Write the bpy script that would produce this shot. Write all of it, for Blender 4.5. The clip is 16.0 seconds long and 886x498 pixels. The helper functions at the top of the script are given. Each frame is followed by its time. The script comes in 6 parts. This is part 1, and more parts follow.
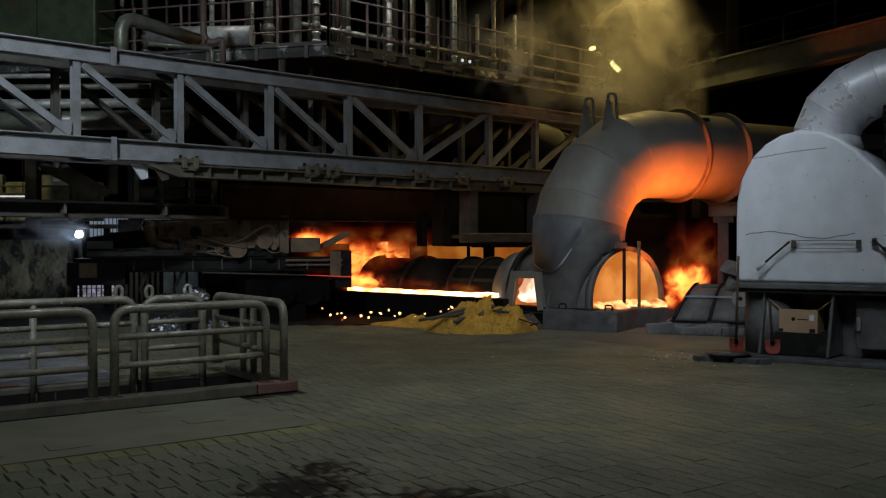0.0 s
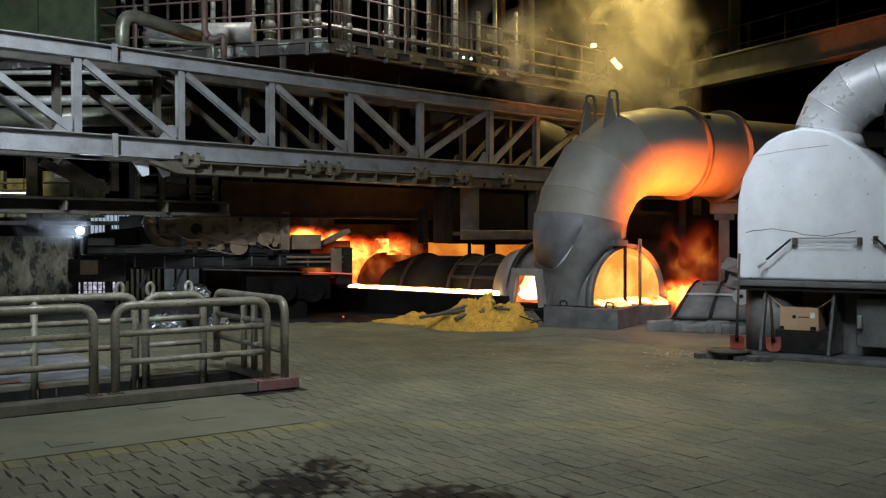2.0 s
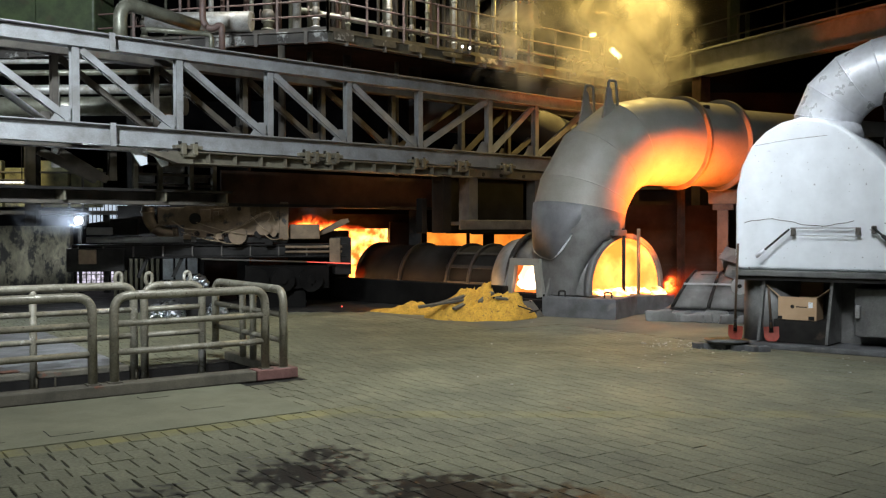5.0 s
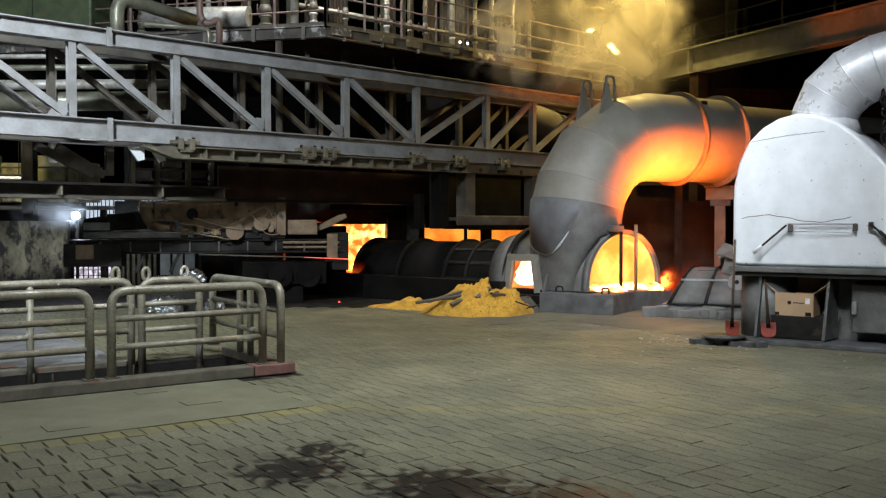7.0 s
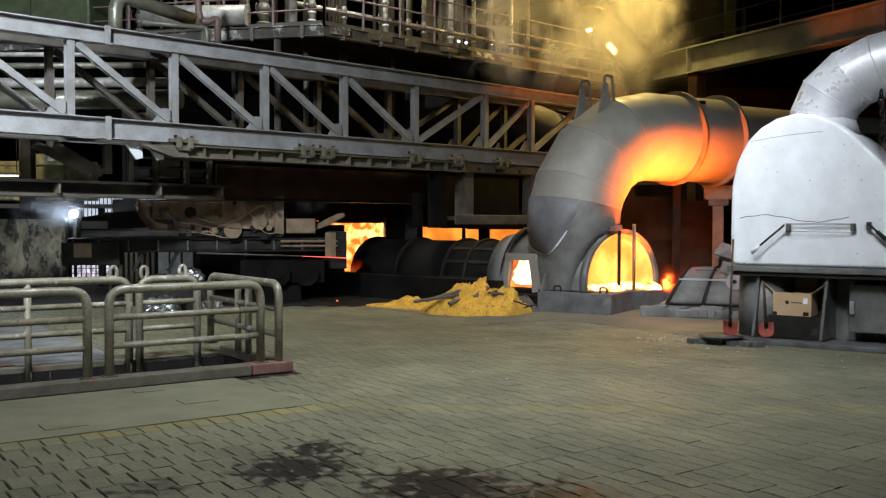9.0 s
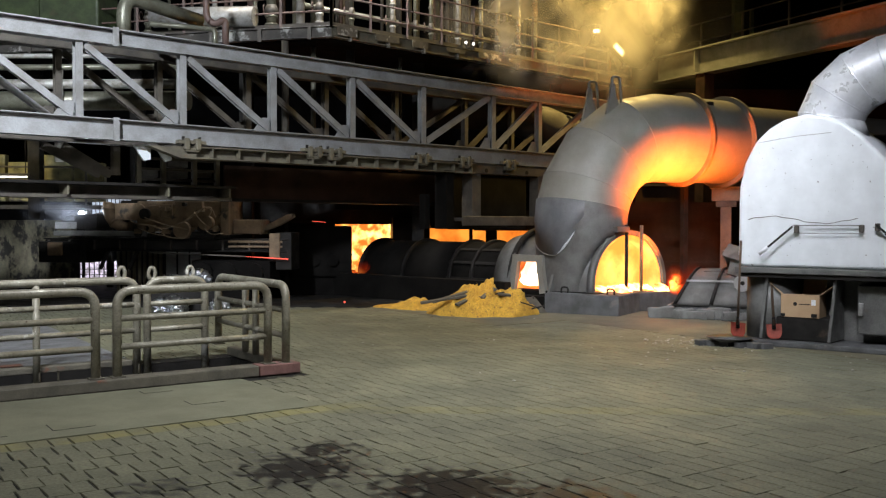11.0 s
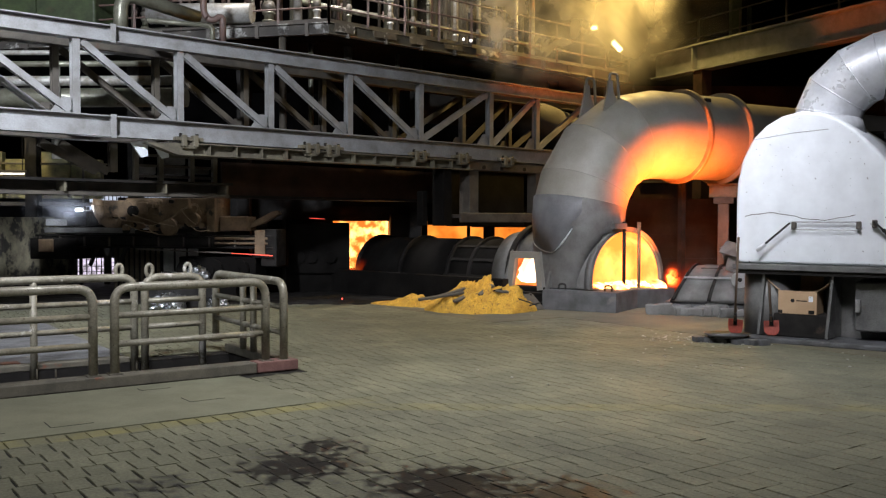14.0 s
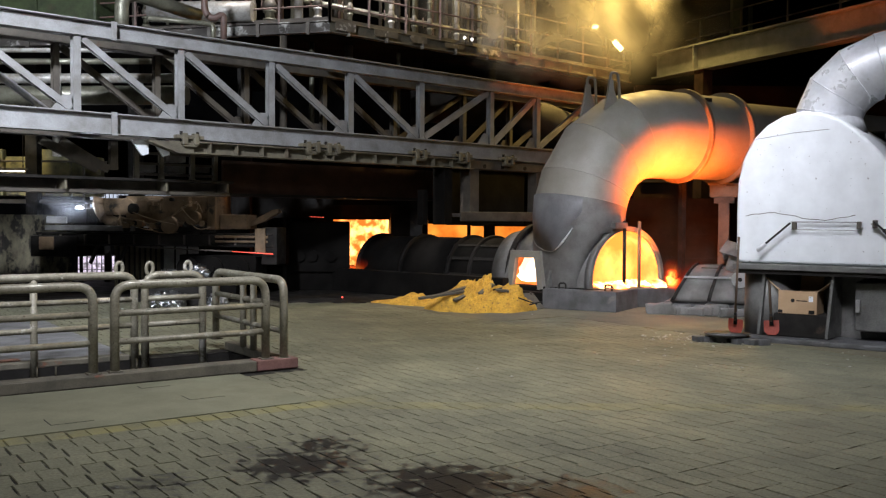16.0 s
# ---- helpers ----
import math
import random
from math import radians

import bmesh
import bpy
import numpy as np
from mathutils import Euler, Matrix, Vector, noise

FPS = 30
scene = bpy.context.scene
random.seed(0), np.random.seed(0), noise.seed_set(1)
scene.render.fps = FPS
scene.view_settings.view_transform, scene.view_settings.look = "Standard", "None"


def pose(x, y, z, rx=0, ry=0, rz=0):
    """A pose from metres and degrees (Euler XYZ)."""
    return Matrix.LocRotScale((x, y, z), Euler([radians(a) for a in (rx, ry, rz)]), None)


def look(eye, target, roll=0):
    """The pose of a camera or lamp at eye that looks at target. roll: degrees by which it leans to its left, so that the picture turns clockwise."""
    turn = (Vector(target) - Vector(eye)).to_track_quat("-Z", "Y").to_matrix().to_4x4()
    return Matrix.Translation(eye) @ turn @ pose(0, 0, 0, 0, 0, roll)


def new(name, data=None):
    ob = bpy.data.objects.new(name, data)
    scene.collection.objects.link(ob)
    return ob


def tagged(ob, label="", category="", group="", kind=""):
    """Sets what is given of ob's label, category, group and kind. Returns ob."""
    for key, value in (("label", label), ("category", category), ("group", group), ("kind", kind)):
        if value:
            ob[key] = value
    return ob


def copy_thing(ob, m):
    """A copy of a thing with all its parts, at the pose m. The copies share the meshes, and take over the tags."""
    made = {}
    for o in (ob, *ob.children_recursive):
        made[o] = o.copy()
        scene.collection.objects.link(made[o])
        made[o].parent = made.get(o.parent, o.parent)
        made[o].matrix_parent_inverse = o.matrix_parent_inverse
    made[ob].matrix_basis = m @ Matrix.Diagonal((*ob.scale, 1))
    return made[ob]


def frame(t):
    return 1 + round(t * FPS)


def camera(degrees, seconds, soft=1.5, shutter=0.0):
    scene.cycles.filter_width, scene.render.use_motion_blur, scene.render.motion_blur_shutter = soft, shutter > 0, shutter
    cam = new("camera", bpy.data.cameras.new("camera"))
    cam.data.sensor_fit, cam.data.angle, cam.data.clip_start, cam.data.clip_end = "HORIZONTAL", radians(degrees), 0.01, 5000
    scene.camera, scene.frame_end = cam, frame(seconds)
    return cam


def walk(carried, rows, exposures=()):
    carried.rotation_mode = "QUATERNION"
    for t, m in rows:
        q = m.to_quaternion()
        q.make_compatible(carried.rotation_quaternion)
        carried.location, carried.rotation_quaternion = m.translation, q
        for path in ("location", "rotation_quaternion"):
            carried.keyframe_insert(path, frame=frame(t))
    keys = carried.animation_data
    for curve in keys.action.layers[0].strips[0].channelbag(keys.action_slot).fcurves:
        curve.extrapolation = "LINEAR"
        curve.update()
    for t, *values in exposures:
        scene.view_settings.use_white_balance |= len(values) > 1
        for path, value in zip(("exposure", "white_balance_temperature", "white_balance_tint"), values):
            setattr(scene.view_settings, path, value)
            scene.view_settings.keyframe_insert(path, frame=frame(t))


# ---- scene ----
cam = camera(51.0, 16.0, soft=1.25)
EYE = 1.75

# seconds, heading, pitch and roll of the tripod head
PATH = (
    (0, 0.239, -0.528, -0.174), (0.5, 0.228, -0.636, -0.183), (1, 0.233, -0.720, -0.170), (1.5, 0.272, -0.747, -0.121),
    (2, 0.296, -0.704, -0.095), (2.5, 0.330, -0.747, -0.131), (3, 0.338, -0.845, -0.025), (3.5, 0.331, -0.945, -0.064),
    (4, 0.285, -1.041, -0.129), (6.5, 0.084, -1.644, 0.055), (7, 0.057, -1.604, -0.001), (7.5, 0.016, -1.582, -0.006),
    (8, -0.000, -1.603, 0.000), (8.5, -0.016, -1.608, 0.010), (9, -0.056, -1.659, 0.122), (11.5, 0.425, -1.575, 0.149),
    (12, 0.377, -1.574, 0.137), (12.5, 0.283, -1.617, 0.149), (13, 0.277, -1.618, 0.180), (13.5, 0.261, -1.669, 0.194),
    (14, 0.240, -1.783, 0.131), (14.5, 0.217, -1.834, 0.113), (15, 0.223, -1.839, 0.159), (15.5, 0.243, -1.858, 0.259),
    (16, 0.258, -1.854, 0.308),
)

walk(cam, [(t, pose(0, 0, EYE, 90 + p, 0, h) @ pose(0, 0, 0, 0, 0, r)) for t, h, p, r in PATH],
     exposures=[(0.0, -1.9, 6000, 9), (0.5, -1.95, 6000, 9), (1.0, -1.6, 6000, 9), (1.5, -1.05, 6100, 9), (2.0, -0.6, 6150, 9), (2.5, -0.25, 6200, 9),
                (3.0, -0.02, 6200, 9), (3.5, 0.02, 6200, 9), (4.2, 0.04, 6250, 9), (6.3, 0.02, 6400, 10), (9.2, 0.02, 6400, 11), (11.0, 0.04, 6450, 14), (16.0, 0.05, 6450, 17)])

# ---------------------------------------------------------------- light
world = bpy.data.worlds.new("night_hall")
scene.world = world
world.use_nodes = True
world.node_tree.nodes["Background"].inputs["Color"].default_value = (0.02, 0.022, 0.028, 1)
world.node_tree.nodes["Background"].inputs["Strength"].default_value = 0.015


def area_lamp(name, eye, target, w, h, power, color, spread=180):
    data = bpy.data.lights.new(name, "AREA")
    data.shape, data.size, data.size_y, data.energy, data.color = "RECTANGLE", w, h, power, color
    data.spread = radians(spread)
    ob = new(name, data)
    ob.matrix_basis = look(eye, target)
    return ob


def point_lamp(name, at, power, color, radius=0.15):
    data = bpy.data.lights.new(name, "POINT")
    data.energy, data.color, data.shadow_soft_size = power, color, radius
    ob = new(name, data)
    ob.location = at
    return ob


COOL = (0.92, 0.965, 1.0)
FIRE = (1.0, 0.30, 0.035)
AMBER = (1.0, 0.72, 0.22)
# the overhead lamps are out of view, aimed and narrowed part by part
area_lamp("high_bay_lamp", (-4.0, -3.5, 7.6), (-9.0, 14.0, 0.8), 1.2, 1.2, 105, COOL, 62)
area_lamp("high_bay_lamp", (2.2, 4.0, 8.6), (5.6, 14.2, 1.7), 1.0, 1.0, 82, COOL, 62)
area_lamp("high_bay_lamp", (0.1, 7.2, 9.5), (0.2, 10.6, 0.0), 1.5, 1.5, 350, COOL, 92)
# added fill for the elbow, tunnel mouth and sand
area_lamp("high_bay_lamp", (2.2, 8.0, 9.6), (3.9, 18.0, 0.9), 1.0, 1.0, 105, COOL, 42)
# unseen fill, added to brighten the platform's pipes and rails
area_lamp("platform_lamp", (-2.6, 19.4, 11.0), (-2.2, 22.0, 6.2), 0.5, 0.5, 260, (1.0, 0.97, 0.88), 96)
area_lamp("high_bay_lamp", (-5.0, 4.0, 8.6), (-9.3, 16.4, 3.4), 0.8, 0.8, 820, (0.86, 0.94, 1.0), 84)
area_lamp("runner_fire_lamp", (4.88, 18.55, 0.75), (4.68, 19.2, 3.4), 1.4, 0.5, 640, (1.0, 0.16, 0.018), 92)
area_lamp("runner_fire_lamp", (4.9, 19.0, 0.7), (6.3, 22.0, 1.4), 0.4, 0.4, 38, (1.0, 0.22, 0.03), 130)
area_lamp("taphole_fire_lamp", (-2.2, 24.7, 1.2), (-2.0, 20.0, 0.4), 0.9, 0.9, 26, FIRE)
area_lamp("panel_lamp", (-11.6, 23.4, 4.0), (-11.2, 24.7, 2.9), 0.3, 0.3, 11, (1.0, 0.85, 0.45), 120)
area_lamp("sodium_lamp", (5.6, 25.0, 10.2), (4.0, 24.4, 5.5), 0.6, 0.6, 620, (1.0, 0.69, 0.19), 110)
point_lamp("wall_flood_lamp", (-8.3, 21.2, 1.95), 85, (0.8, 0.9, 1.0), 0.12)


# ---------------------------------------------------------------- materials
def mat(name, color, rough=0.6, metal=0.0, color2=None, scale=6.0, amount=0.6, bump=0.25, fine=70.0, spot=None, spot_at=0.62, rnd=0.0, stretch=(1, 1, 1), world=False, wet=(), spec=0.5, specks=None, paint=()):
    """Colour mottled at a coarse and a fine scale, optional stains, fine relief and uneven gloss."""
    m = bpy.data.materials.new(name)
    m.use_nodes = True
    n, l = m.node_tree.nodes, m.node_tree.links
    p = n["Principled BSDF"]
    p.inputs["Metallic"].default_value = metal
    p.inputs["Specular IOR Level"].default_value = spec
    tc = n.new("ShaderNodeTexCoord")
    mp = n.new("ShaderNodeMapping")
    mp.inputs["Scale"].default_value = stretch
    place = n.new("ShaderNodeNewGeometry").outputs["Position"] if world else tc.outputs["Object"]
    l.new(place, mp.inputs["Vector"])

    def noise_node(s, d, r=0.6):
        k = n.new("ShaderNodeTexNoise")
        k.inputs["Scale"].default_value, k.inputs["Detail"].default_value, k.inputs["Roughness"].default_value = s, d, r
        l.new(mp.outputs["Vector"], k.inputs["Vector"])
        return k

    def mixer(a, b, fac):
        x = n.new("ShaderNodeMix")
        x.data_type = "RGBA"
        for key, v in (("A", a), ("B", b)):
            s = [i for i in x.inputs if i.name == key and i.type == "RGBA"][0]
            if isinstance(v, tuple):
                s.default_value = (*v, 1)
            else:
                l.new(v, s)
        l.new(fac, x.inputs[0])
        return [o for o in x.outputs if o.type == "RGBA"][0]

    def ramp(src, lo, hi):
        r = n.new("ShaderNodeMapRange")
        r.inputs["From Min"].default_value, r.inputs["From Max"].default_value = lo, hi
        l.new(src, r.inputs["Value"])
        return r.outputs["Result"]

    big, small = noise_node(scale, 5), noise_node(fine, 3)
    c2 = color2 or tuple(c * (1 - 0.55 * amount) for c in color)
    col = mixer(color, c2, ramp(big.outputs["Fac"], 0.36, 0.66))
    dark = n.new("ShaderNodeMix")
    dark.data_type, dark.blend_type = "RGBA", "MULTIPLY"
    dark.inputs[0].default_value = 1.0
    l.new(col, [i for i in dark.inputs if i.name == "A" and i.type == "RGBA"][0])
    g = n.new("ShaderNodeMapRange")
    g.inputs["From Min"].default_value, g.inputs["From Max"].default_value = 0.3, 0.7
    g.inputs["To Min"].default_value, g.inputs["To Max"].default_value = 1 - 0.5 * amount, 1.1
    l.new(small.outputs["Fac"], g.inputs["Value"])
    l.new(g.outputs["Result"], [i for i in dark.inputs if i.name == "B" and i.type == "RGBA"][0])
    col = [o for o in dark.outputs if o.type == "RGBA"][0]
    if spot:
        st = noise_node(scale * 0.45, 8, 0.7)
        col = mixer(col, spot, ramp(st.outputs["Fac"], spot_at, spot_at + 0.07))
    if specks:
        sk = noise_node(specks[0], 2, 0.5)
        col = mixer(col, specks[2], ramp(sk.outputs["Fac"], specks[1], specks[1] + 0.04))
    for origin, normal, lo, hi, strength, stop in paint:
        # a worn painted band on the floor
        sb, dt, rg = n.new("ShaderNodeVectorMath"), n.new("ShaderNodeVectorMath"), n.new("ShaderNodeTexNoise")
        sb.operation, dt.operation = "SUBTRACT", "DOT_PRODUCT"
        sb.inputs[1].default_value, dt.inputs[1].default_value = origin, normal
        l.new(place, sb.inputs[0])
        l.new(sb.outputs[0], dt.inputs[0])
        rg.inputs["Scale"].default_value, rg.inputs["Detail"].default_value = 2.4, 8
        l.new(place, rg.inputs["Vector"])
        up, down, worn = (n.new("ShaderNodeMapRange") for _ in range(3))
        m1, m2 = n.new("ShaderNodeMath"), n.new("ShaderNodeMath")
        for node, f0, f1, src in ((up, lo - 0.02, lo + 0.02, dt.outputs["Value"]), (down, hi + 0.02, hi - 0.02, dt.outputs["Value"]), (worn, 0.38, 0.62, rg.outputs["Fac"])):
            node.inputs["From Min"].default_value, node.inputs["From Max"].default_value = f0, f1
            l.new(src, node.inputs["Value"])
        worn.inputs["To Min"].default_value, worn.inputs["To Max"].default_value = 0.25 * strength, strength
        m1.operation = m2.operation = "MULTIPLY"
        l.new(up.outputs["Result"], m1.inputs[0])
        l.new(down.outputs["Result"], m1.inputs[1])
        along, end, m3 = n.new("ShaderNodeVectorMath"), n.new("ShaderNodeMapRange"), n.new("ShaderNodeMath")
        along.operation, m3.operation = "DOT_PRODUCT", "MULTIPLY"
        along.inputs[1].default_value = (normal[1], -normal[0], 0)
        end.inputs["From Min"].default_value, end.inputs["From Max"].default_value = stop + 0.6, stop - 0.6
        l.new(sb.outputs[0], along.inputs[0])
        l.new(along.outputs["Value"], end.inputs["Value"])
        l.new(m1.outputs[0], m3.inputs[0])
        l.new(end.outputs["Result"], m3.inputs[1])
        l.new(m3.outputs[0], m2.inputs[0])
        l.new(worn.outputs["Result"], m2.inputs[1])
        col = mixer(col, (0.25, 0.22, 0.06), m2.outputs[0])
    if rnd:
        oi = n.new("ShaderNodeObjectInfo")
        ge = n.new("ShaderNodeNewGeometry")
        ad = n.new("ShaderNodeMath")
        l.new(oi.outputs["Random"], ad.inputs[0])
        l.new(ge.outputs["Random Per Island"], ad.inputs[1])
        fr = n.new("ShaderNodeMath")
        fr.operation = "FRACT"
        l.new(ad.outputs[0], fr.inputs[0])
        v = n.new("ShaderNodeMapRange")
        v.inputs["To Min"].default_value, v.inputs["To Max"].default_value = 1 - rnd, 1 + rnd
        l.new(fr.outputs[0], v.inputs["Value"])
        hs = n.new("ShaderNodeHueSaturation")
        l.new(v.outputs["Result"], hs.inputs["Value"])
        l.new(col, hs.inputs["Color"])
        col = hs.outputs["Color"]
    l.new(col, p.inputs["Base Color"])
    r = n.new("ShaderNodeMapRange")
    r.inputs["From Min"].default_value, r.inputs["From Max"].default_value = 0.3, 0.7
    r.inputs["To Min"].default_value, r.inputs["To Max"].default_value = max(0.05, rough - 0.14), min(1, rough + 0.14)
    l.new(big.outputs["Fac"], r.inputs["Value"])
    gloss = r.outputs["Result"]
    for x, y, size in wet:
        # a spilled puddle: dark, glossy, with a ragged rim
        ds, ad, rg = n.new("ShaderNodeVectorMath"), n.new("ShaderNodeMath"), n.new("ShaderNodeTexNoise")
        ds.operation = "DISTANCE"
        ds.inputs[1].default_value = (x, y, 0)
        l.new(place, ds.inputs[0])
        rg.inputs["Scale"].default_value, rg.inputs["Detail"].default_value = 9.0, 9
        l.new(place, rg.inputs["Vector"])
        ad.operation = "MULTIPLY_ADD"
        ad.inputs[1].default_value = -1.5
        l.new(rg.outputs["Fac"], ad.inputs[0])
        l.new(ds.outputs["Value"], ad.inputs[2])
        k = n.new("ShaderNodeMapRange")
        k.inputs["From Min"].default_value, k.inputs["From Max"].default_value = size - 0.62, size - 0.88
        l.new(ad.outputs[0], k.inputs["Value"])
        col = mixer(col, (0.022, 0.020, 0.016), k.outputs["Result"])
        l.new(col, p.inputs["Base Color"])
        gl = n.new("ShaderNodeMix")
        l.new(k.outputs["Result"], gl.inputs[0])
        l.new(gloss, gl.inputs[2])
        gl.inputs[3].default_value = 0.36
        gloss = gl.outputs[0]
    l.new(gloss, p.inputs["Roughness"])
    b = n.new("ShaderNodeBump")
    b.inputs["Strength"].default_value, b.inputs["Distance"].default_value = bump, 0.01
    l.new(small.outputs["Fac"], b.inputs["Height"])
    l.new(b.outputs["Normal"], p.inputs["Normal"])
    return m


def glow(name, color, strength, color2=None, scale=3.0, strength2=None):
    """Something hot or lit: gives off light, brighter and duller in patches."""
    m = bpy.data.materials.new(name)
    m.use_nodes = True
    n, l = m.node_tree.nodes, m.node_tree.links
    p = n["Principled BSDF"]
    p.inputs["Base Color"].default_value = (0.02, 0.015, 0.01, 1)
    p.inputs["Emission Strength"].default_value = strength
    p.inputs["Emission Color"].default_value = (*color, 1)
    if color2:
        tc, k, r = n.new("ShaderNodeTexCoord"), n.new("ShaderNodeTexNoise"), n.new("ShaderNodeMapRange")
        k.inputs["Scale"].default_value, k.inputs["Detail"].default_value = scale, 6
        l.new(tc.outputs["Object"], k.inputs["Vector"])
        r.inputs["From Min"].default_value, r.inputs["From Max"].default_value = 0.4, 0.62
        l.new(k.outputs["Fac"], r.inputs["Value"])
        x = n.new("ShaderNodeMix")
        x.data_type = "RGBA"
        a, bb = [i for i in x.inputs if i.type == "RGBA"]
        a.default_value, bb.default_value = (*color, 1), (*color2, 1)
        l.new(r.outputs["Result"], x.inputs[0])
        l.new([o for o in x.outputs if o.type == "RGBA"][0], p.inputs["Emission Color"])
        if strength2 is not None:
            s = n.new("ShaderNodeMapRange")
            s.inputs["To Min"].default_value, s.inputs["To Max"].default_value = strength, strength2
            l.new(r.outputs["Result"], s.inputs["Value"])
            l.new(s.outputs["Result"], p.inputs["Emission Strength"])
    return m


M_PAVER = mat("grey concrete paver", (0.188, 0.185, 0.116), 0.72, color2=(0.13, 0.127, 0.083), scale=0.8, fine=38, amount=0.8, bump=0.4, spot=(0.085, 0.078, 0.06), spot_at=0.62, rnd=0.11, specks=(60, 0.70, (0.06, 0.045, 0.035)), world=True, paint=(((-4.29, 8.99, 0), (-0.5807, 0.8141, 0), -2.14, -1.88, 0.6, 2.6), ((0, 0, 0), (0, 1, 0), 8.5, 8.82, 0.3, 5.0)), wet=((-1.05, 6.55, 0.38), (0.02, 6.1, 0.46), (-0.95, 7.1, 0.20), (0.75, 5.9, 0.3), (-1.9, 6.05, 0.12)))
M_PAVER_RED = mat("rust red paver", (0.17, 0.075, 0.045), 0.7, scale=3, rnd=0.2)
M_GROUT = mat("sandy joint dirt", (0.018, 0.016, 0.014), 0.95, scale=11, spot=(0.11, 0.106, 0.075), spot_at=0.54, spec=0.2)
M_CONCRETE = mat("smooth concrete slab", (0.182, 0.180, 0.116), 0.8, scale=1.2, fine=90, amount=0.4, bump=0.12, spot=(0.10, 0.095, 0.08), spot_at=0.64)
M_KERB = mat("rusty steel kerb", (0.145, 0.13, 0.095), 0.7, color2=(0.085, 0.078, 0.058), scale=4, spot=(0.19, 0.06, 0.03), spot_at=0.62)
M_PINK = mat("faded pink kerb paint", (0.24, 0.12, 0.10), 0.8, scale=6)
M_RAIL = mat("worn grey rail paint", (0.33, 0.31, 0.24), 0.4, metal=0.15, color2=(0.19, 0.17, 0.12), scale=5, fine=50, spot=(0.70, 0.67, 0.60), spot_at=0.58, specks=(30, 0.68, (0.09, 0.06, 0.04)))
M_GIRDER = mat("dull grey girder paint", (0.27, 0.285, 0.275), 0.6, color2=(0.18, 0.19, 0.18), scale=2, spec=0.3)
M_PEEL = mat("peeling edge paint", (0.10, 0.09, 0.075), 0.7, color2=(0.05, 0.045, 0.04), scale=3, spot=(0.5, 0.5, 0.47), spot_at=0.55)
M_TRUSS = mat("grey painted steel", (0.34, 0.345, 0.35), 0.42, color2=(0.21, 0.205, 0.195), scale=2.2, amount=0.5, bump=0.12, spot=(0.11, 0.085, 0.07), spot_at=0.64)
# soot colour, and the shade on the truss's rear plane
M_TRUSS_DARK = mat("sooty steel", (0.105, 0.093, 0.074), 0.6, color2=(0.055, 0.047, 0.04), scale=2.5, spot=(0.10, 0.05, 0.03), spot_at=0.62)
# soot, taken down to near black so recessed parts hold their shade in the colour
M_SOOT_SHADE = mat("soot black steel", (0.020, 0.018, 0.016), 0.7, color2=(0.010, 0.009, 0.008), scale=3, spot=(0.045, 0.034, 0.024), spot_at=0.63, spec=0.2)
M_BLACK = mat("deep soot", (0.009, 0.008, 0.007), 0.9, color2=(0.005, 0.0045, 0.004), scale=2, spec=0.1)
M_PORTAL = mat("greasy dark portal steel", (0.20, 0.18, 0.125), 0.55, color2=(0.10, 0.088, 0.065), scale=2.5, spot=(0.10, 0.075, 0.05), spot_at=0.6)
M_BROWN = mat("dusty brown machine paint", (0.235, 0.16, 0.09), 0.65, color2=(0.14, 0.098, 0.06), scale=4, spot=(0.03, 0.026, 0.02), spot_at=0.58)
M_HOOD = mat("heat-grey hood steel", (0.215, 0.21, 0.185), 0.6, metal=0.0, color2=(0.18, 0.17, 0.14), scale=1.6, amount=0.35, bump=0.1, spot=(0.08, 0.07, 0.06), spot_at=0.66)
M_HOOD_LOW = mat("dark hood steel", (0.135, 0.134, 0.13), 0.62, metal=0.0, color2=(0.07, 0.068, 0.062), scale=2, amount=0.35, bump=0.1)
M_SHIELD = mat("dull blue-grey shield steel", (0.138, 0.141, 0.148), 0.6, color2=(0.085, 0.087, 0.092), scale=1.6, amount=0.4, bump=0.12, spot=(0.21, 0.20, 0.17), spot_at=0.64)
M_FLANGE = mat("ochre flange paint", (0.20, 0.15, 0.09), 0.55, scale=4)
M_TANK = mat("pale aluminium cladding", (0.71, 0.74, 0.77), 0.5, metal=0.15, color2=(0.64, 0.67, 0.70), scale=0.9, amount=0.13, bump=0.04, fine=2.6, spot=(0.48, 0.49, 0.51), spot_at=0.60, specks=(22, 0.70, (0.24, 0.23, 0.22)))
M_ALU = mat("bright aluminium duct", (0.82, 0.84, 0.87), 0.36, metal=0.4, color2=(0.62, 0.64, 0.68), scale=3.5, amount=0.3, bump=0.35, fine=14, spot=(0.30, 0.28, 0.24), spot_at=0.68)
M_STAND = mat("dark grey stand steel", (0.15, 0.15, 0.142), 0.55, color2=(0.075, 0.075, 0.072), scale=3, spot=(0.09, 0.075, 0.06), spot_at=0.64)
M_BLOCK = mat("grey refractory block", (0.11, 0.113, 0.117), 0.75, color2=(0.06, 0.06, 0.06), scale=2.5, spot=(0.13, 0.12, 0.11), spot_at=0.64)
M_SAND = mat("yellow runner sand", (0.74, 0.42, 0.045), 0.95, color2=(0.50, 0.27, 0.035), scale=6, fine=45, amount=0.9, bump=0.9, specks=(26, 0.64, (0.16, 0.10, 0.04)))
M_CARD = mat("brown cardboard", (0.42, 0.29, 0.17), 0.85, color2=(0.36, 0.24, 0.14), scale=3, amount=0.2, bump=0.06)
M_HOSE = mat("tan hose", (0.34, 0.25, 0.15), 0.6, scale=5)
M_RED = mat("red shovel paint", (0.38, 0.075, 0.05), 0.5, scale=9)
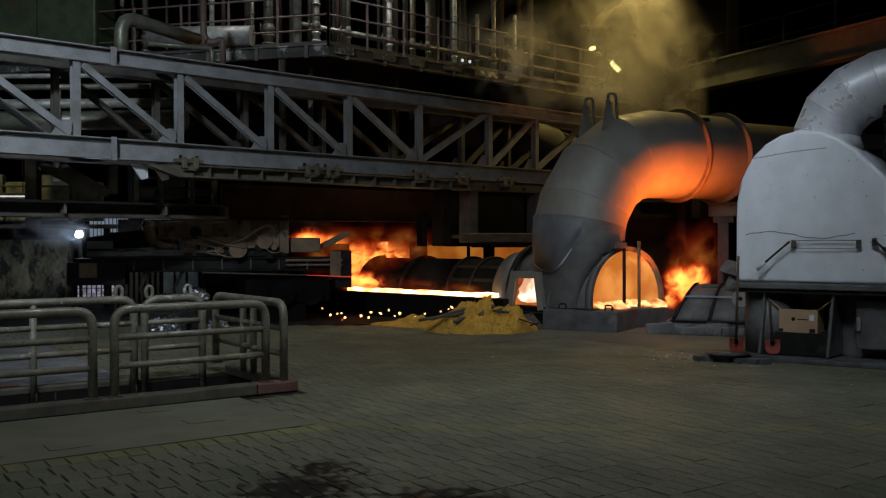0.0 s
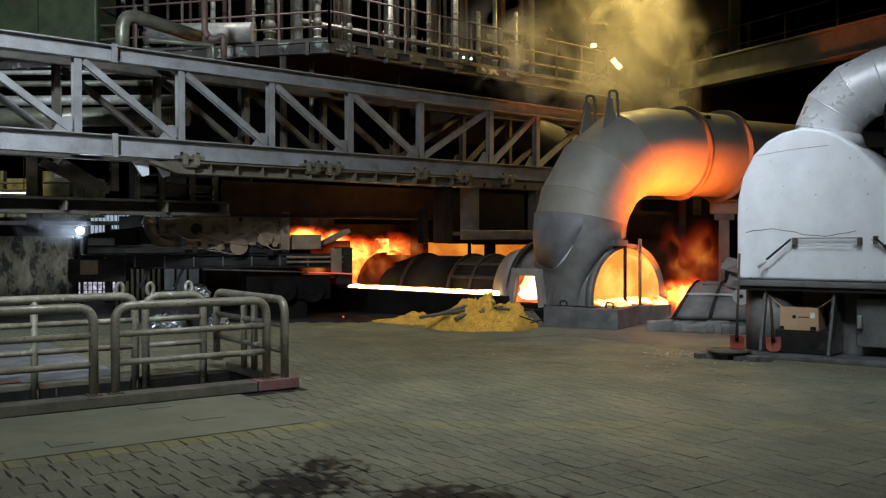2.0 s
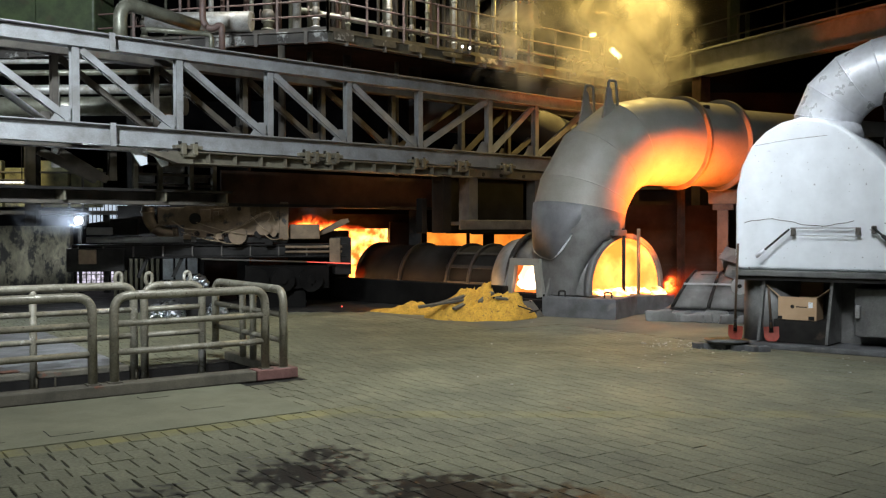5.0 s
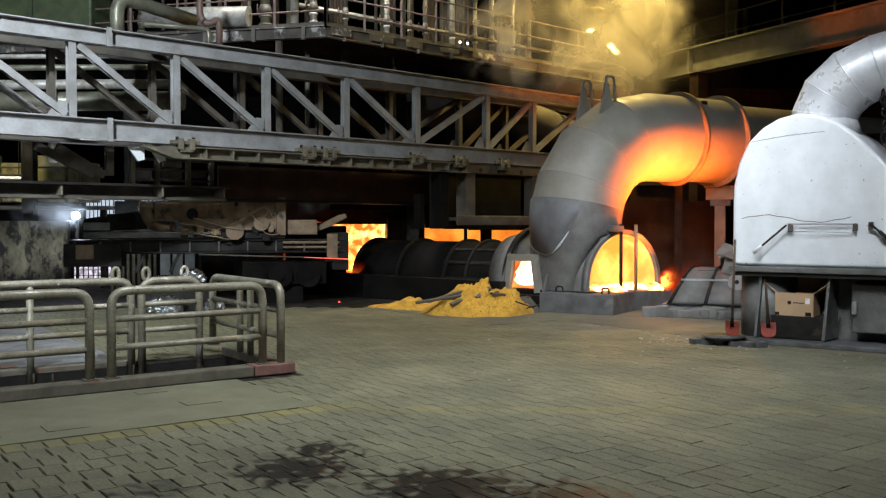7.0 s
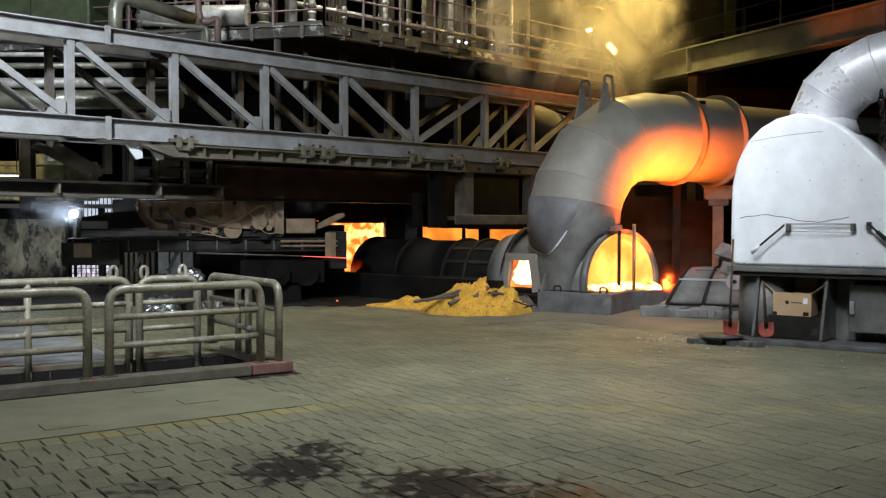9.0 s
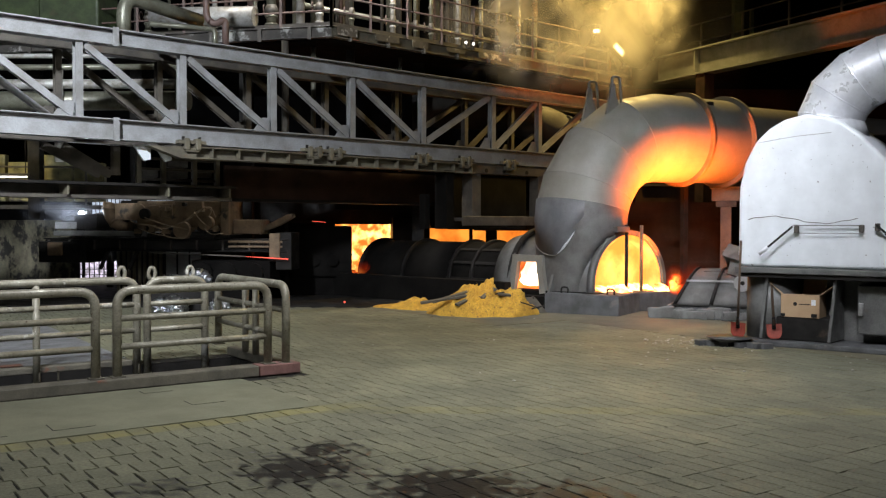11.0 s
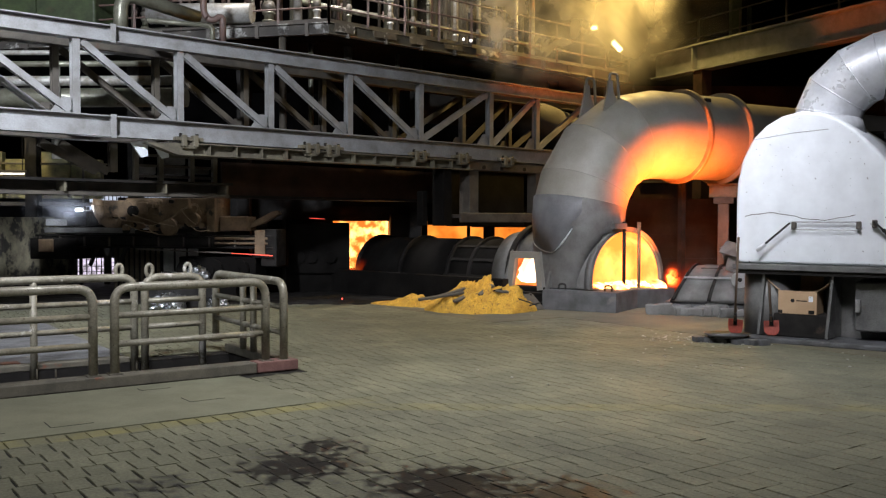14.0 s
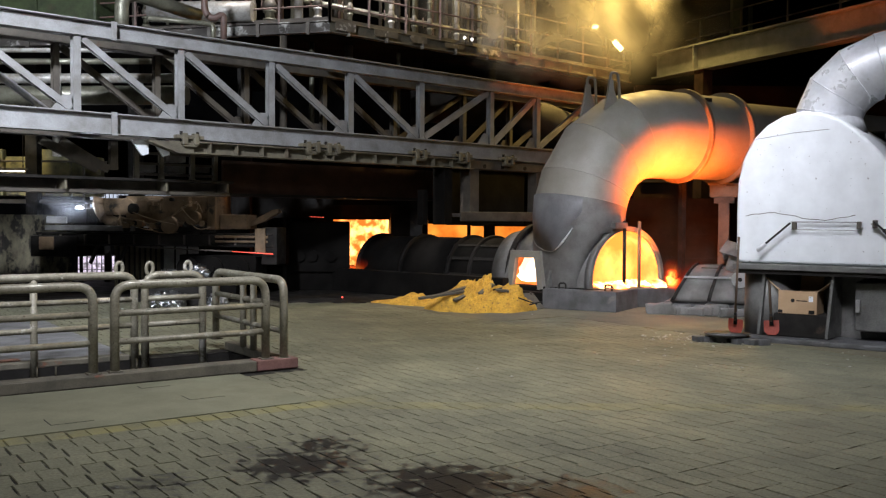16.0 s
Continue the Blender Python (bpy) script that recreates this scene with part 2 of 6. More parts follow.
M_WOOD = mat("dark wood", (0.10, 0.065, 0.04), 0.7, scale=4, stretch=(1, 1, 0.1))
M_WALL = mat("stained plaster wall", (0.19, 0.17, 0.11), 0.9, color2=(0.10, 0.09, 0.065), scale=7, spot=(0.02, 0.018, 0.015), spot_at=0.50, stretch=(1, 1, 0.6))
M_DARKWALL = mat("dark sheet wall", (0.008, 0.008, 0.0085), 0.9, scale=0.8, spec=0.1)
M_BROWNWALL = mat("rusty brown wall", (0.07, 0.038, 0.025), 0.85, color2=(0.03, 0.019, 0.014), scale=1.2, spec=0.2)
M_SHEET = mat("grey corrugated sheet", (0.42, 0.43, 0.42), 0.6, color2=(0.26, 0.26, 0.23), scale=3)
M_OLIVE = mat("olive slat paint", (0.14, 0.125, 0.07), 0.7, color2=(0.08, 0.07, 0.045), scale=3)
M_APRON = mat("dusty brown concrete apron", (0.175, 0.155, 0.095), 0.82, color2=(0.11, 0.10, 0.072), scale=0.9, fine=60, amount=0.6, bump=0.25, spot=(0.24, 0.19, 0.08), spot_at=0.60, specks=(24, 0.70, (0.05, 0.045, 0.04)), world=True)
M_PIPE = mat("lagged pipe", (0.21, 0.21, 0.16), 0.4, metal=0.35, color2=(0.11, 0.105, 0.075), scale=3.5, spot=(0.30, 0.29, 0.24), spot_at=0.62)
M_FOIL = mat("crumpled foil", (0.6, 0.62, 0.65), 0.3, metal=1.0, scale=6, amount=0.5, bump=0.3)
M_PIPE_WHITE = mat("silver pipe lagging", (0.52, 0.52, 0.50), 0.5, metal=0.3, color2=(0.24, 0.22, 0.18), scale=4, amount=0.6, spot=(0.07, 0.06, 0.05), spot_at=0.6)
M_GREEN = mat("pale green machine paint", (0.065, 0.09, 0.038), 0.6, color2=(0.035, 0.045, 0.022), scale=3, spot=(0.06, 0.04, 0.025), spot_at=0.56)
M_PLATE = mat("scuffed steel floor plate", (0.22, 0.225, 0.23), 0.5, metal=0.2, color2=(0.14, 0.14, 0.14), scale=2.5, spot=(0.08, 0.07, 0.06), spot_at=0.63)
# the yellow of the light on the panels is mixed into their paint
M_PANEL = mat("yellowed panel paint", (0.27, 0.24, 0.10), 0.6, color2=(0.09, 0.09, 0.045), scale=2.5, spot=(0.03, 0.025, 0.02), spot_at=0.56)
M_RUSTRAIL = mat("rust red hand rail", (0.17, 0.10, 0.08), 0.55, color2=(0.11, 0.08, 0.07), scale=6)
M_IRON = glow("molten iron", (1.0, 0.55, 0.20), 8.0, (1.0, 0.28, 0.04), 3.5, 2.0)
M_STREAM = glow("running iron", (1.0, 0.62, 0.28), 24.0, (1.0, 0.36, 0.08), 2.5, 9.0)
M_HOT = glow("white-hot lining", (1.0, 0.27, 0.035), 2.0, (1.0, 0.37, 0.075), 1.1, 3.8)
M_PORT_RIM = glow("orange port lining", (1.0, 0.16, 0.02), 0.7, (1.0, 0.30, 0.06), 1.0, 3.0)
M_PORT = glow("white-hot port", (1.0, 0.50, 0.26), 3.0, (1.0, 0.80, 0.55), 4.0, 7.0)
M_FIREWALL = glow("fire-lit furnace mouth", (1.0, 0.22, 0.025), 1.2, (1.0, 0.52, 0.14), 3.6, 4.2)
M_EMBER = glow("red-hot edge", (1.0, 0.11, 0.07), 1.8)
M_LAMP_W = glow("white lamp glass", (0.85, 0.93, 1.0), 40.0)
M_LAMP_A = glow("amber lamp glass", (1.0, 0.75, 0.25), 14.0)
M_LAMP_S = glow("small lamp glass", (1.0, 0.97, 0.9), 3.0)
M_DAY = glow("bright yard beyond the opening", (0.9, 0.82, 1.0), 1.1, (0.5, 0.45, 0.5), 9, 0.6)


# ---------------------------------------------------------------- mesh helpers
def box(bm, x0, x1, y0, y1, z0, z1, m=None, bevel=0.0):
    c = bmesh.ops.create_cube(bm, size=1.0, matrix=Matrix.Translation(((x0 + x1) / 2, (y0 + y1) / 2, (z0 + z1) / 2)) @ Matrix.Diagonal((x1 - x0, y1 - y0, z1 - z0, 1)))
    vs = c["verts"]
    if bevel:
        es = list({e for v in vs for e in v.link_edges})
        r = bmesh.ops.bevel(bm, geom=es, offset=bevel, segments=2, affect="EDGES", profile=0.5)
        vs = list({v for f in r["faces"] for v in f.verts} | {v for v in vs if v.is_valid})
    if m is not None:
        bmesh.ops.transform(bm, matrix=m, verts=vs)
    return bm


def bar(bm, p0, p1, w, h, up=(0, 0, 1)):
    """A straight bar of section w by h from p0 to p1; h along up."""
    a, b = Vector(p0), Vector(p1)
    d = b - a
    x = d.normalized()
    y = Vector(up).cross(x)
    if y.length < 1e-4:
        y = Vector((0, 1, 0))
    y.normalize()
    z = x.cross(y)
    m = Matrix((x, y, z)).transposed().to_4x4()
    m.translation = (a + b) / 2
    bmesh.ops.create_cube(bm, size=1.0, matrix=m @ Matrix.Diagonal((d.length, w, h, 1)))
    return bm


def ibeam(bm, p0, p1, w, h, t=0.02, up=(0, 0, 1)):
    a, b, u = Vector(p0), Vector(p1), Vector(up)
    x = (b - a).normalized()
    u = (u - x * u.dot(x)).normalized()
    s = u.cross(x)
    outline = [(-w / 2, -h / 2), (w / 2, -h / 2), (w / 2, t - h / 2), (t / 2, t - h / 2), (t / 2, h / 2 - t), (w / 2, h / 2 - t)]
    outline += [(-p, -q) for p, q in outline]
    r0, r1 = ([bm.verts.new(c + s * p + u * q) for p, q in outline] for c in (a, b))
    bm.faces.new(r0)
    bm.faces.new(r1[::-1])
    for k in range(12):
        bm.faces.new((r0[k], r1[k], r1[(k + 1) % 12], r0[(k + 1) % 12]))
    return bm


def tube(bm, pts, r, seg=12, closed=False, caps=True, radii=None):
    """A round tube along a line of points."""
    pts = [Vector(p) for p in pts]
    rings, n = [], len(pts)
    side = None
    for i, p in enumerate(pts):
        a = pts[(i - 1) % n] if closed or i else p
        b = pts[(i + 1) % n] if closed or i < n - 1 else p
        d = (b - a).normalized()
        if side is None:
            side = d.cross(Vector((0, 0, 1)))
            if side.length < 1e-3:
                side = d.cross(Vector((1, 0, 0)))
        side = (side - d * side.dot(d)).normalized()
        up = d.cross(side)
        q = radii[i] if radii else r
        rings.append([bm.verts.new(p + (side * math.cos(k * math.tau / seg) + up * math.sin(k * math.tau / seg)) * q) for k in range(seg)])
    for i in range(n if closed else n - 1):
        r0, r1 = rings[i], rings[(i + 1) % n]
        for k in range(seg):
            f = bm.faces.new((r0[k], r0[(k + 1) % seg], r1[(k + 1) % seg], r1[k]))
            f.smooth = True
    if caps and not closed:
        bm.faces.new(rings[0][::-1])
        bm.faces.new(rings[-1])
    return bm


def rounded(pts, r, n=5):
    """The line pts with its inner corners rounded to radius r."""
    pts = [Vector(p) for p in pts]
    out = [pts[0]]
    for a, b, c in zip(pts, pts[1:], pts[2:]):
        u, v = (a - b).normalized(), (c - b).normalized()
        for k in range(n + 1):
            s = k / n
            out.append(b + u * r * (1 - s) ** 2 + v * r * s ** 2)
    out.append(pts[-1])
    return out


def prism(bm, outline, y0, y1, smooth=False):
    """An outline in x and z, extruded from y0 to y1."""
    a = [bm.verts.new((x, y0, z)) for x, z in outline]
    b = [bm.verts.new((x, y1, z)) for x, z in outline]
    n = len(outline)
    bm.faces.new(a)
    bm.faces.new(b[::-1])
    for i in range(n):
        f = bm.faces.new((a[(i + 1) % n], a[i], b[i], b[(i + 1) % n]))
        f.smooth = smooth
    return bm


def shell(bm, radius, thick, y0, y1, a0=0.0, a1=180.0, seg=24, cx=0.0, cz=0.0, radius2=None):
    """A curved sheet: an arc of a ring round the y axis, with thickness; may widen to radius2 at y1."""
    rows = []
    for y, r in ((y0, radius), (y1, radius2 or radius)):
        for q in (r, r - thick):
            rows.append([bm.verts.new((cx + q * math.cos(radians(a0 + (a1 - a0) * k / seg)), y, cz + q * math.sin(radians(a0 + (a1 - a0) * k / seg)))) for k in range(seg + 1)])
    o0, i0, o1, i1 = rows
    for k in range(seg):
        for quad, sm in (((o0[k], o0[k + 1], o1[k + 1], o1[k]), True), ((i0[k + 1], i0[k], i1[k], i1[k + 1]), True),
                         ((o0[k + 1], o0[k], i0[k], i0[k + 1]), False), ((o1[k], o1[k + 1], i1[k + 1], i1[k]), False)):
            bm.faces.new(quad).smooth = sm
    bm.faces.new((o0[0], o1[0], i1[0], i0[0]))
    bm.faces.new((o0[-1], i0[-1], i1[-1], o1[-1]))
    return bm


def mitred(line, r, seg=36):
    """A round duct of straight lengths cut to meet at mitres; one bmesh a length."""
    pts = [Vector(p) for p in line]
    dirs = [(b - a).normalized() for a, b in zip(pts, pts[1:])]
    side0 = Vector((0, 1, 0))
    rings = []
    for i, p in enumerate(pts):
        d0, d1 = dirs[max(0, i - 1)], dirs[min(i, len(dirs) - 1)]
        cut = (d0 + d1).normalized()
        s = (side0 - d1 * side0.dot(d1)).normalized()
        u = d1.cross(s)
        ring = []
        for k in range(seg):
            q = p + (s * math.cos(k * math.tau / seg) + u * math.sin(k * math.tau / seg)) * r
            ring.append(q - d1 * ((q - p).dot(cut) / d1.dot(cut)))
        rings.append(ring)
    out = []
    for r0, r1 in zip(rings, rings[1:]):
        bm = bmesh.new()
        a, b = ([bm.verts.new(q) for q in g] for g in (r0, r1))
        for k in range(seg):
            bm.faces.new((a[k], a[(k + 1) % seg], b[(k + 1) % seg], b[k])).smooth = True
        out.append(bm)
    return out, rings


def part(name, bm, material, parent=None, label="", m=None):
    """Links a bmesh as one mesh object under a thing or a part."""
    bmesh.ops.recalc_face_normals(bm, faces=bm.faces)
    data = bpy.data.meshes.new(name)
    bm.to_mesh(data)
    bm.free()
    data.materials.append(material)
    ob = new(name, data)
    if parent is not None:
        ob.parent = parent
    if m is not None:
        ob.matrix_basis = m
    return tagged(ob, label)


def thing(name, m, label, category, group="", kind=""):
    ob = new(name)
    ob.empty_display_size = 0.2
    ob.matrix_basis = m
    return tagged(ob, label, category, group, kind)


def B():
    return bmesh.new()


def weld(bm, dist=0.0005):
    bmesh.ops.remove_doubles(bm, verts=bm.verts, dist=dist)
    return bm


# ---------------------------------------------------------------- ground and hall
FLOOR_TURN = 35.5          # direction of paving, pit and kerbs
TRUSS_TURN = 42.5          # direction of the crane truss and platform
PIT = pose(-4.29, 8.99, 0, 0, 0, FLOOR_TURN)   # x along the pit's front kerb, y towards the back
PIT_X0, PIT_X1, PIT_Y0, PIT_Y1 = -7.0, 3.0, 0.24, 1.75


def ground():
    """One sheet of ground to the walls, open only over the pit."""
    bm = B()
    inner = [PIT @ Vector((x, y, 0)) for x, y in ((PIT_X0, PIT_Y0), (PIT_X1, PIT_Y0), (PIT_X1, PIT_Y1), (PIT_X0, PIT_Y1))]
    o = [bm.verts.new((x, y, 0)) for x, y in ((-22, -5), (22, -5), (22, 44), (-22, 44))]
    i = [bm.verts.new(v) for v in inner]
    for k in range(4):
        bm.faces.new((o[k], o[(k + 1) % 4], i[(k + 1) % 4], i[k]))
    bmesh.ops.translate(bm, verts=bm.verts, vec=(0, 0, -0.011))
    return tagged(part("ground", bm, M_GROUT), "dusty dark joint dirt under the hall paving", "ground", kind="structure")


ground()
bm = B()
for a in ((PIT_X0, PIT_X1, PIT_Y1, PIT_Y1 + 0.15, -1.6, -0.02), (PIT_X1, PIT_X1 + 0.15, PIT_Y0, PIT_Y1, -1.6, -0.02), (PIT_X0, PIT_X1, PIT_Y0 - 0.15, PIT_Y0, -1.6, -0.02),
          (PIT_X0 - 0.1, PIT_X0, PIT_Y0, PIT_Y1, -1.6, -0.02), (PIT_X0, PIT_X1, PIT_Y0, PIT_Y1, -1.7, -1.6)):
    box(bm, *a)
tagged(part("pit_wall", bm, M_SOOT_SHADE, m=PIT), "dark concrete lining of the open floor pit", "pit", kind="structure")

# the hall's darkness is in the wall colour, which also swallows bounced light
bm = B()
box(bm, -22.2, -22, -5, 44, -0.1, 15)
tagged(part("wall_west", bm, M_DARKWALL), "sheet-metal hall wall, near black for the unlit hall", "wall", kind="structure")
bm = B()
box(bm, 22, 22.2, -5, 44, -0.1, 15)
tagged(part("wall_east", bm, M_DARKWALL), "sheet-metal hall wall, near black for the unlit hall", "wall", kind="structure")
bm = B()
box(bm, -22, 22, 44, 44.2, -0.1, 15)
tagged(part("wall_north", bm, M_DARKWALL), "sheet-metal hall wall, near black for the unlit hall", "wall", kind="structure")
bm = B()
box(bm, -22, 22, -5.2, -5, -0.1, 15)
tagged(part("wall_south", bm, M_DARKWALL), "sheet-metal hall wall, near black for the unlit hall", "wall", kind="structure")
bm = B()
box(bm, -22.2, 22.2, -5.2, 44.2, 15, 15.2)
tagged(part("ceiling", bm, M_DARKWALL), "sheet-metal hall ceiling, near black for the unlit hall", "ceiling", kind="structure")


# ---------------------------------------------------------------- crane truss
TRUSS = pose(-7.1, 14.88, 0, 0, 0, TRUSS_TURN)
Z0, Z1 = 3.17, 5.07


def truss():
    t = thing("crane_truss", TRUSS, "grey painted steel lattice girder above the furnace floor", "truss")
    # rear plane darkened as if shaded; its brightly lit left bays keep the pale steel
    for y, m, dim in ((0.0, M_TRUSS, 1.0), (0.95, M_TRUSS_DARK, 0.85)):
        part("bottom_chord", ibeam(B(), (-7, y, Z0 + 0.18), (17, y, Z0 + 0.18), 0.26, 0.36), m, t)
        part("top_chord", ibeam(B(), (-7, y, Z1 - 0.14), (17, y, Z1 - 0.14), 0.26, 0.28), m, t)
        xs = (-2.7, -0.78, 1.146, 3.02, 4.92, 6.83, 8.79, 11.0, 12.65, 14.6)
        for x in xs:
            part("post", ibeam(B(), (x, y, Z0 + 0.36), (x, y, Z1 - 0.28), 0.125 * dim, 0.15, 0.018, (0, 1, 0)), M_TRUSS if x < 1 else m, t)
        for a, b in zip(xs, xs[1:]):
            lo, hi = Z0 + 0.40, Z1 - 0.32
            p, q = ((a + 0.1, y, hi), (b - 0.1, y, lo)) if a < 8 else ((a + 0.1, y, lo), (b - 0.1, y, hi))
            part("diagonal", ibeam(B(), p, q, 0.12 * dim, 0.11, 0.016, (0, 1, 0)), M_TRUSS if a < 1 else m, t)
            bm = B()
            prism(bm, [(b - 0.42, Z0 + 0.36), (b - 0.07, Z0 + 0.36), (b - 0.07, Z0 + 0.62), (b - 0.22, Z0 + 0.62)], y - 0.012, y + 0.012)
            part("gusset", bm, m, t)
    for z, h in ((Z0 + 0.18, 0.40), (Z1 - 0.14, 0.32)):
        bm = B()
        box(bm, 1.70, 1.80, -0.15, -0.125, z - h / 2, z + h / 2)
        part("splice_plate", bm, M_TRUSS, t)
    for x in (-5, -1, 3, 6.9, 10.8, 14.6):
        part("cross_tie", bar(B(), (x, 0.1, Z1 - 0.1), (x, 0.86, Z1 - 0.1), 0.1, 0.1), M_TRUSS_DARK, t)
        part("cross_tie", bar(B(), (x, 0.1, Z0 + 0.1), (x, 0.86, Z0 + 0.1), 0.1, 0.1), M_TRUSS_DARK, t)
    return t


truss()


# ---------------------------------------------------------------- runner tunnel, its hood and the suction elbow
TUNNEL = pose(3.62, 18.75, 0, 0, 0, 47.5)   # y runs back along the covered iron runner
HOOD = pose(3.62, 18.75, 0, 0, 0, 36)      # the hood over the tunnel's mouth
ELBOW = pose(2.72, 19.2, 0, 0, 0, 30)
AX_Z, BEND, PIPE_R = 3.60, 1.86, 0.945


def elbow():
    t = thing("suction_elbow", ELBOW, "large grey segmented steel suction elbow, fire-lit below", "pipe")
    cx, cz = BEND, AX_Z - BEND
    lobes = 4

    def ring(bm, x, z, a, r, seg=48):
        """A ring round the bend at angle a of the cut plane."""
        d = Vector((math.cos(a), 0, math.sin(a)))
        return [bm.verts.new(Vector((x, 0, z)) + (d * math.cos(k * math.tau / seg) + Vector((0, 1, 0)) * math.sin(k * math.tau / seg)) * r) for k in range(seg)]

    def drum_between(bm, r0, r1):
        for k in range(len(r0)):
            bm.faces.new((r0[k], r0[(k + 1) % len(r0)], r1[(k + 1) % len(r1)], r1[k])).smooth = True

    stations = [(0.0, cz - 0.10, math.pi, PIPE_R), (0.0, cz - 0.02, math.pi, PIPE_R)]
    for i in (0.5, 1, 2, 3, 4):
        a = math.pi - math.pi / 2 * i / lobes
        stations.append((cx + BEND * math.cos(a), cz + BEND * math.sin(a), a, PIPE_R))
    for i, (p, q) in enumerate(zip(stations, stations[1:])):
        bm = B()
        drum_between(bm, ring(bm, *p), ring(bm, *q))
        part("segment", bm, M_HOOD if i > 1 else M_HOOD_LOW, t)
        if 0 < i <= lobes:
            bm = B()
            x, z, a, r = q
            c = Vector((x, 0, z))
            d = Vector((math.cos(a), 0, math.sin(a)))
            tube(bm, [c + (d * math.cos(k * math.tau / 48) + Vector((0, 1, 0)) * math.sin(k * math.tau / 48)) * (r - 0.002) for k in range(48)], 0.009, 5, closed=True)
            part("weld_seam", bm, M_HOOD, t)
    x0 = BEND
    part("straight_pipe", tube(B(), ((x0, 0, AX_Z), (x0 + 0.92, 0, AX_Z)), PIPE_R, 48, caps=False), M_HOOD, t)
    part("straight_pipe", tube(B(), ((x0 + 0.92, 0, AX_Z), (x0 + 2.18, 0, AX_Z)), PIPE_R - 0.01, 48, caps=False), M_HOOD, t)
    part("straight_pipe", tube(B(), ((x0 + 2.18, 0, AX_Z), (x0 + 10.0, 0, AX_Z)), PIPE_R - 0.10, 48, caps=False), M_HOOD, t)
    for x, m in ((x0 + 0.88, M_FLANGE), (x0 + 2.12, M_HOOD)):
        part("flange", tube(B(), ((x - 0.045, 0, AX_Z), (x + 0.045, 0, AX_Z)), PIPE_R + 0.09, 48), m, t)
    bm = B()
    box(bm, x0 + 1.12, x0 + 1.27, -0.60, -0.48, AX_Z + 0.64, AX_Z + 0.80, bevel=0.02)
    part("inspection_cap", bm, M_SOOT_SHADE, t)
    # throat that widens into the tunnel hood, and a heat shield lapped over its outer side
    bm = B()
    rings = []
    for z, r in ((1.70, 0.94), (1.60, 0.938), (1.50, 0.935), (1.40, 0.93), (1.28, 0.925), (1.10, 0.91), (0.85, 0.89), (0.55, 0.87), (0.30, 0.87)):
        rings.append([bm.verts.new((r * math.cos(k * math.tau / 48), 0.05 * (1.75 - z) + r * math.sin(k * math.tau / 48), z)) for k in range(48)])
    to_hood = HOOD.inverted() @ ELBOW
    for v in bm.verts:
        q = to_hood @ v.co
        if q.y < 0.50 and math.hypot(q.x, q.z - 0.55) < 1.02:
            q.y = 0.50
            v.co = to_hood.inverted() @ q
    for r0, r1 in zip(rings, rings[1:]):
        drum_between(bm, r0, r1)
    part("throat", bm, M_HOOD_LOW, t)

    def shield_foot(a):
        """Height of the shield's lower edge round the pipe; lowest a little off its middle."""
        return 1.10 + 1.04 * max(0.0, (a - 197) / 45) ** 1.5 if a > 197 else 1.10 + 0.28 * ((197 - a) / 52) ** 1.6

    bm = B()
    rows = []
    turns = [145 + 3.6 * k for k in range(26)]
    for q in (0.012, 0.0):
        for s in (0.0, 0.5, 1.0):
            row = []
            for a in turns:
                low = shield_foot(a)
                top = cz - 0.02 + (BEND - PIPE_R * math.cos(radians(a))) * 0.199
                z = top + (low - top) * s
                r = PIPE_R + 0.003 + 0.6 * q + 0.012 * math.sin(math.pi * s) - 0.02 * s * s
                lean = 0.036 * (max(0.0, z - cz) / 0.55) ** 2
                row.append(bm.verts.new((lean + r * math.cos(radians(a)), r * math.sin(radians(a)), max(z, low))))
            rows.append(row)
    for r0, r1 in ((0, 1), (1, 2), (3, 4), (4, 5), (2, 5), (0, 3)):
        for k in range(len(turns) - 1):
            bm.faces.new((rows[r0][k], rows[r0][k + 1], rows[r1][k + 1], rows[r1][k])).smooth = True
    shield = part("heat_shield", bm, M_SHIELD, t, "dull blue-grey heat shield with a bright torn edge")
    edge = [(0.94 * math.cos(radians(a)), 0.94 * math.sin(radians(a)), shield_foot(a) + 0.005) for a in turns]
    part("torn_edge", tube(B(), edge[16:23], 0.016, 6, radii=[0.006, 0.012, 0.02, 0.024, 0.018, 0.014, 0.005]), M_ALU, shield, "bright bare-metal edge")
    part("rolled_edge", tube(B(), edge[:17], 0.008, 6), M_HOOD, shield)
    # lifting lugs on the back of the bend
    for y in (-0.30, 0.45):
        bm = B()
        prism(bm, [(0.30, 3.70), (0.76, 4.08), (0.62, 4.42), (0.60, 4.62), (0.50, 4.63), (0.48, 4.42)], y - 0.03, y + 0.03)
        lug = part("lifting_lug", bm, M_HOOD, t)
        part("lug_eye", tube(B(), rounded([(0.54, y, 4.58), (0.54, y, 4.78), (0.74, y, 4.78), (0.80, y, 4.1)], 0.08), 0.03, 8), M_HOOD, lug)
    part("hanger", bar(B(), (x0 + 8.5, 0, AX_Z + 0.7), (x0 + 8.5, 0, 14.9), 0.1, 0.1), M_TRUSS_DARK, t)
    part("hanger", bar(B(), (x0 + 1.3, 0.3, 0.0), (x0 + 1.3, 0.3, AX_Z - PIPE_R + 0.1), 0.12, 0.12), M_SOOT_SHADE, t)
    return t


elbow()


def arch(bm, r, thick, y0, y1, cz=0.55, a0=-22.0, a1=202.0, r2=None, seg=30):
    return shell(bm, r, thick, y0, y1, a0, a1, seg, 0.0, cz, r2)


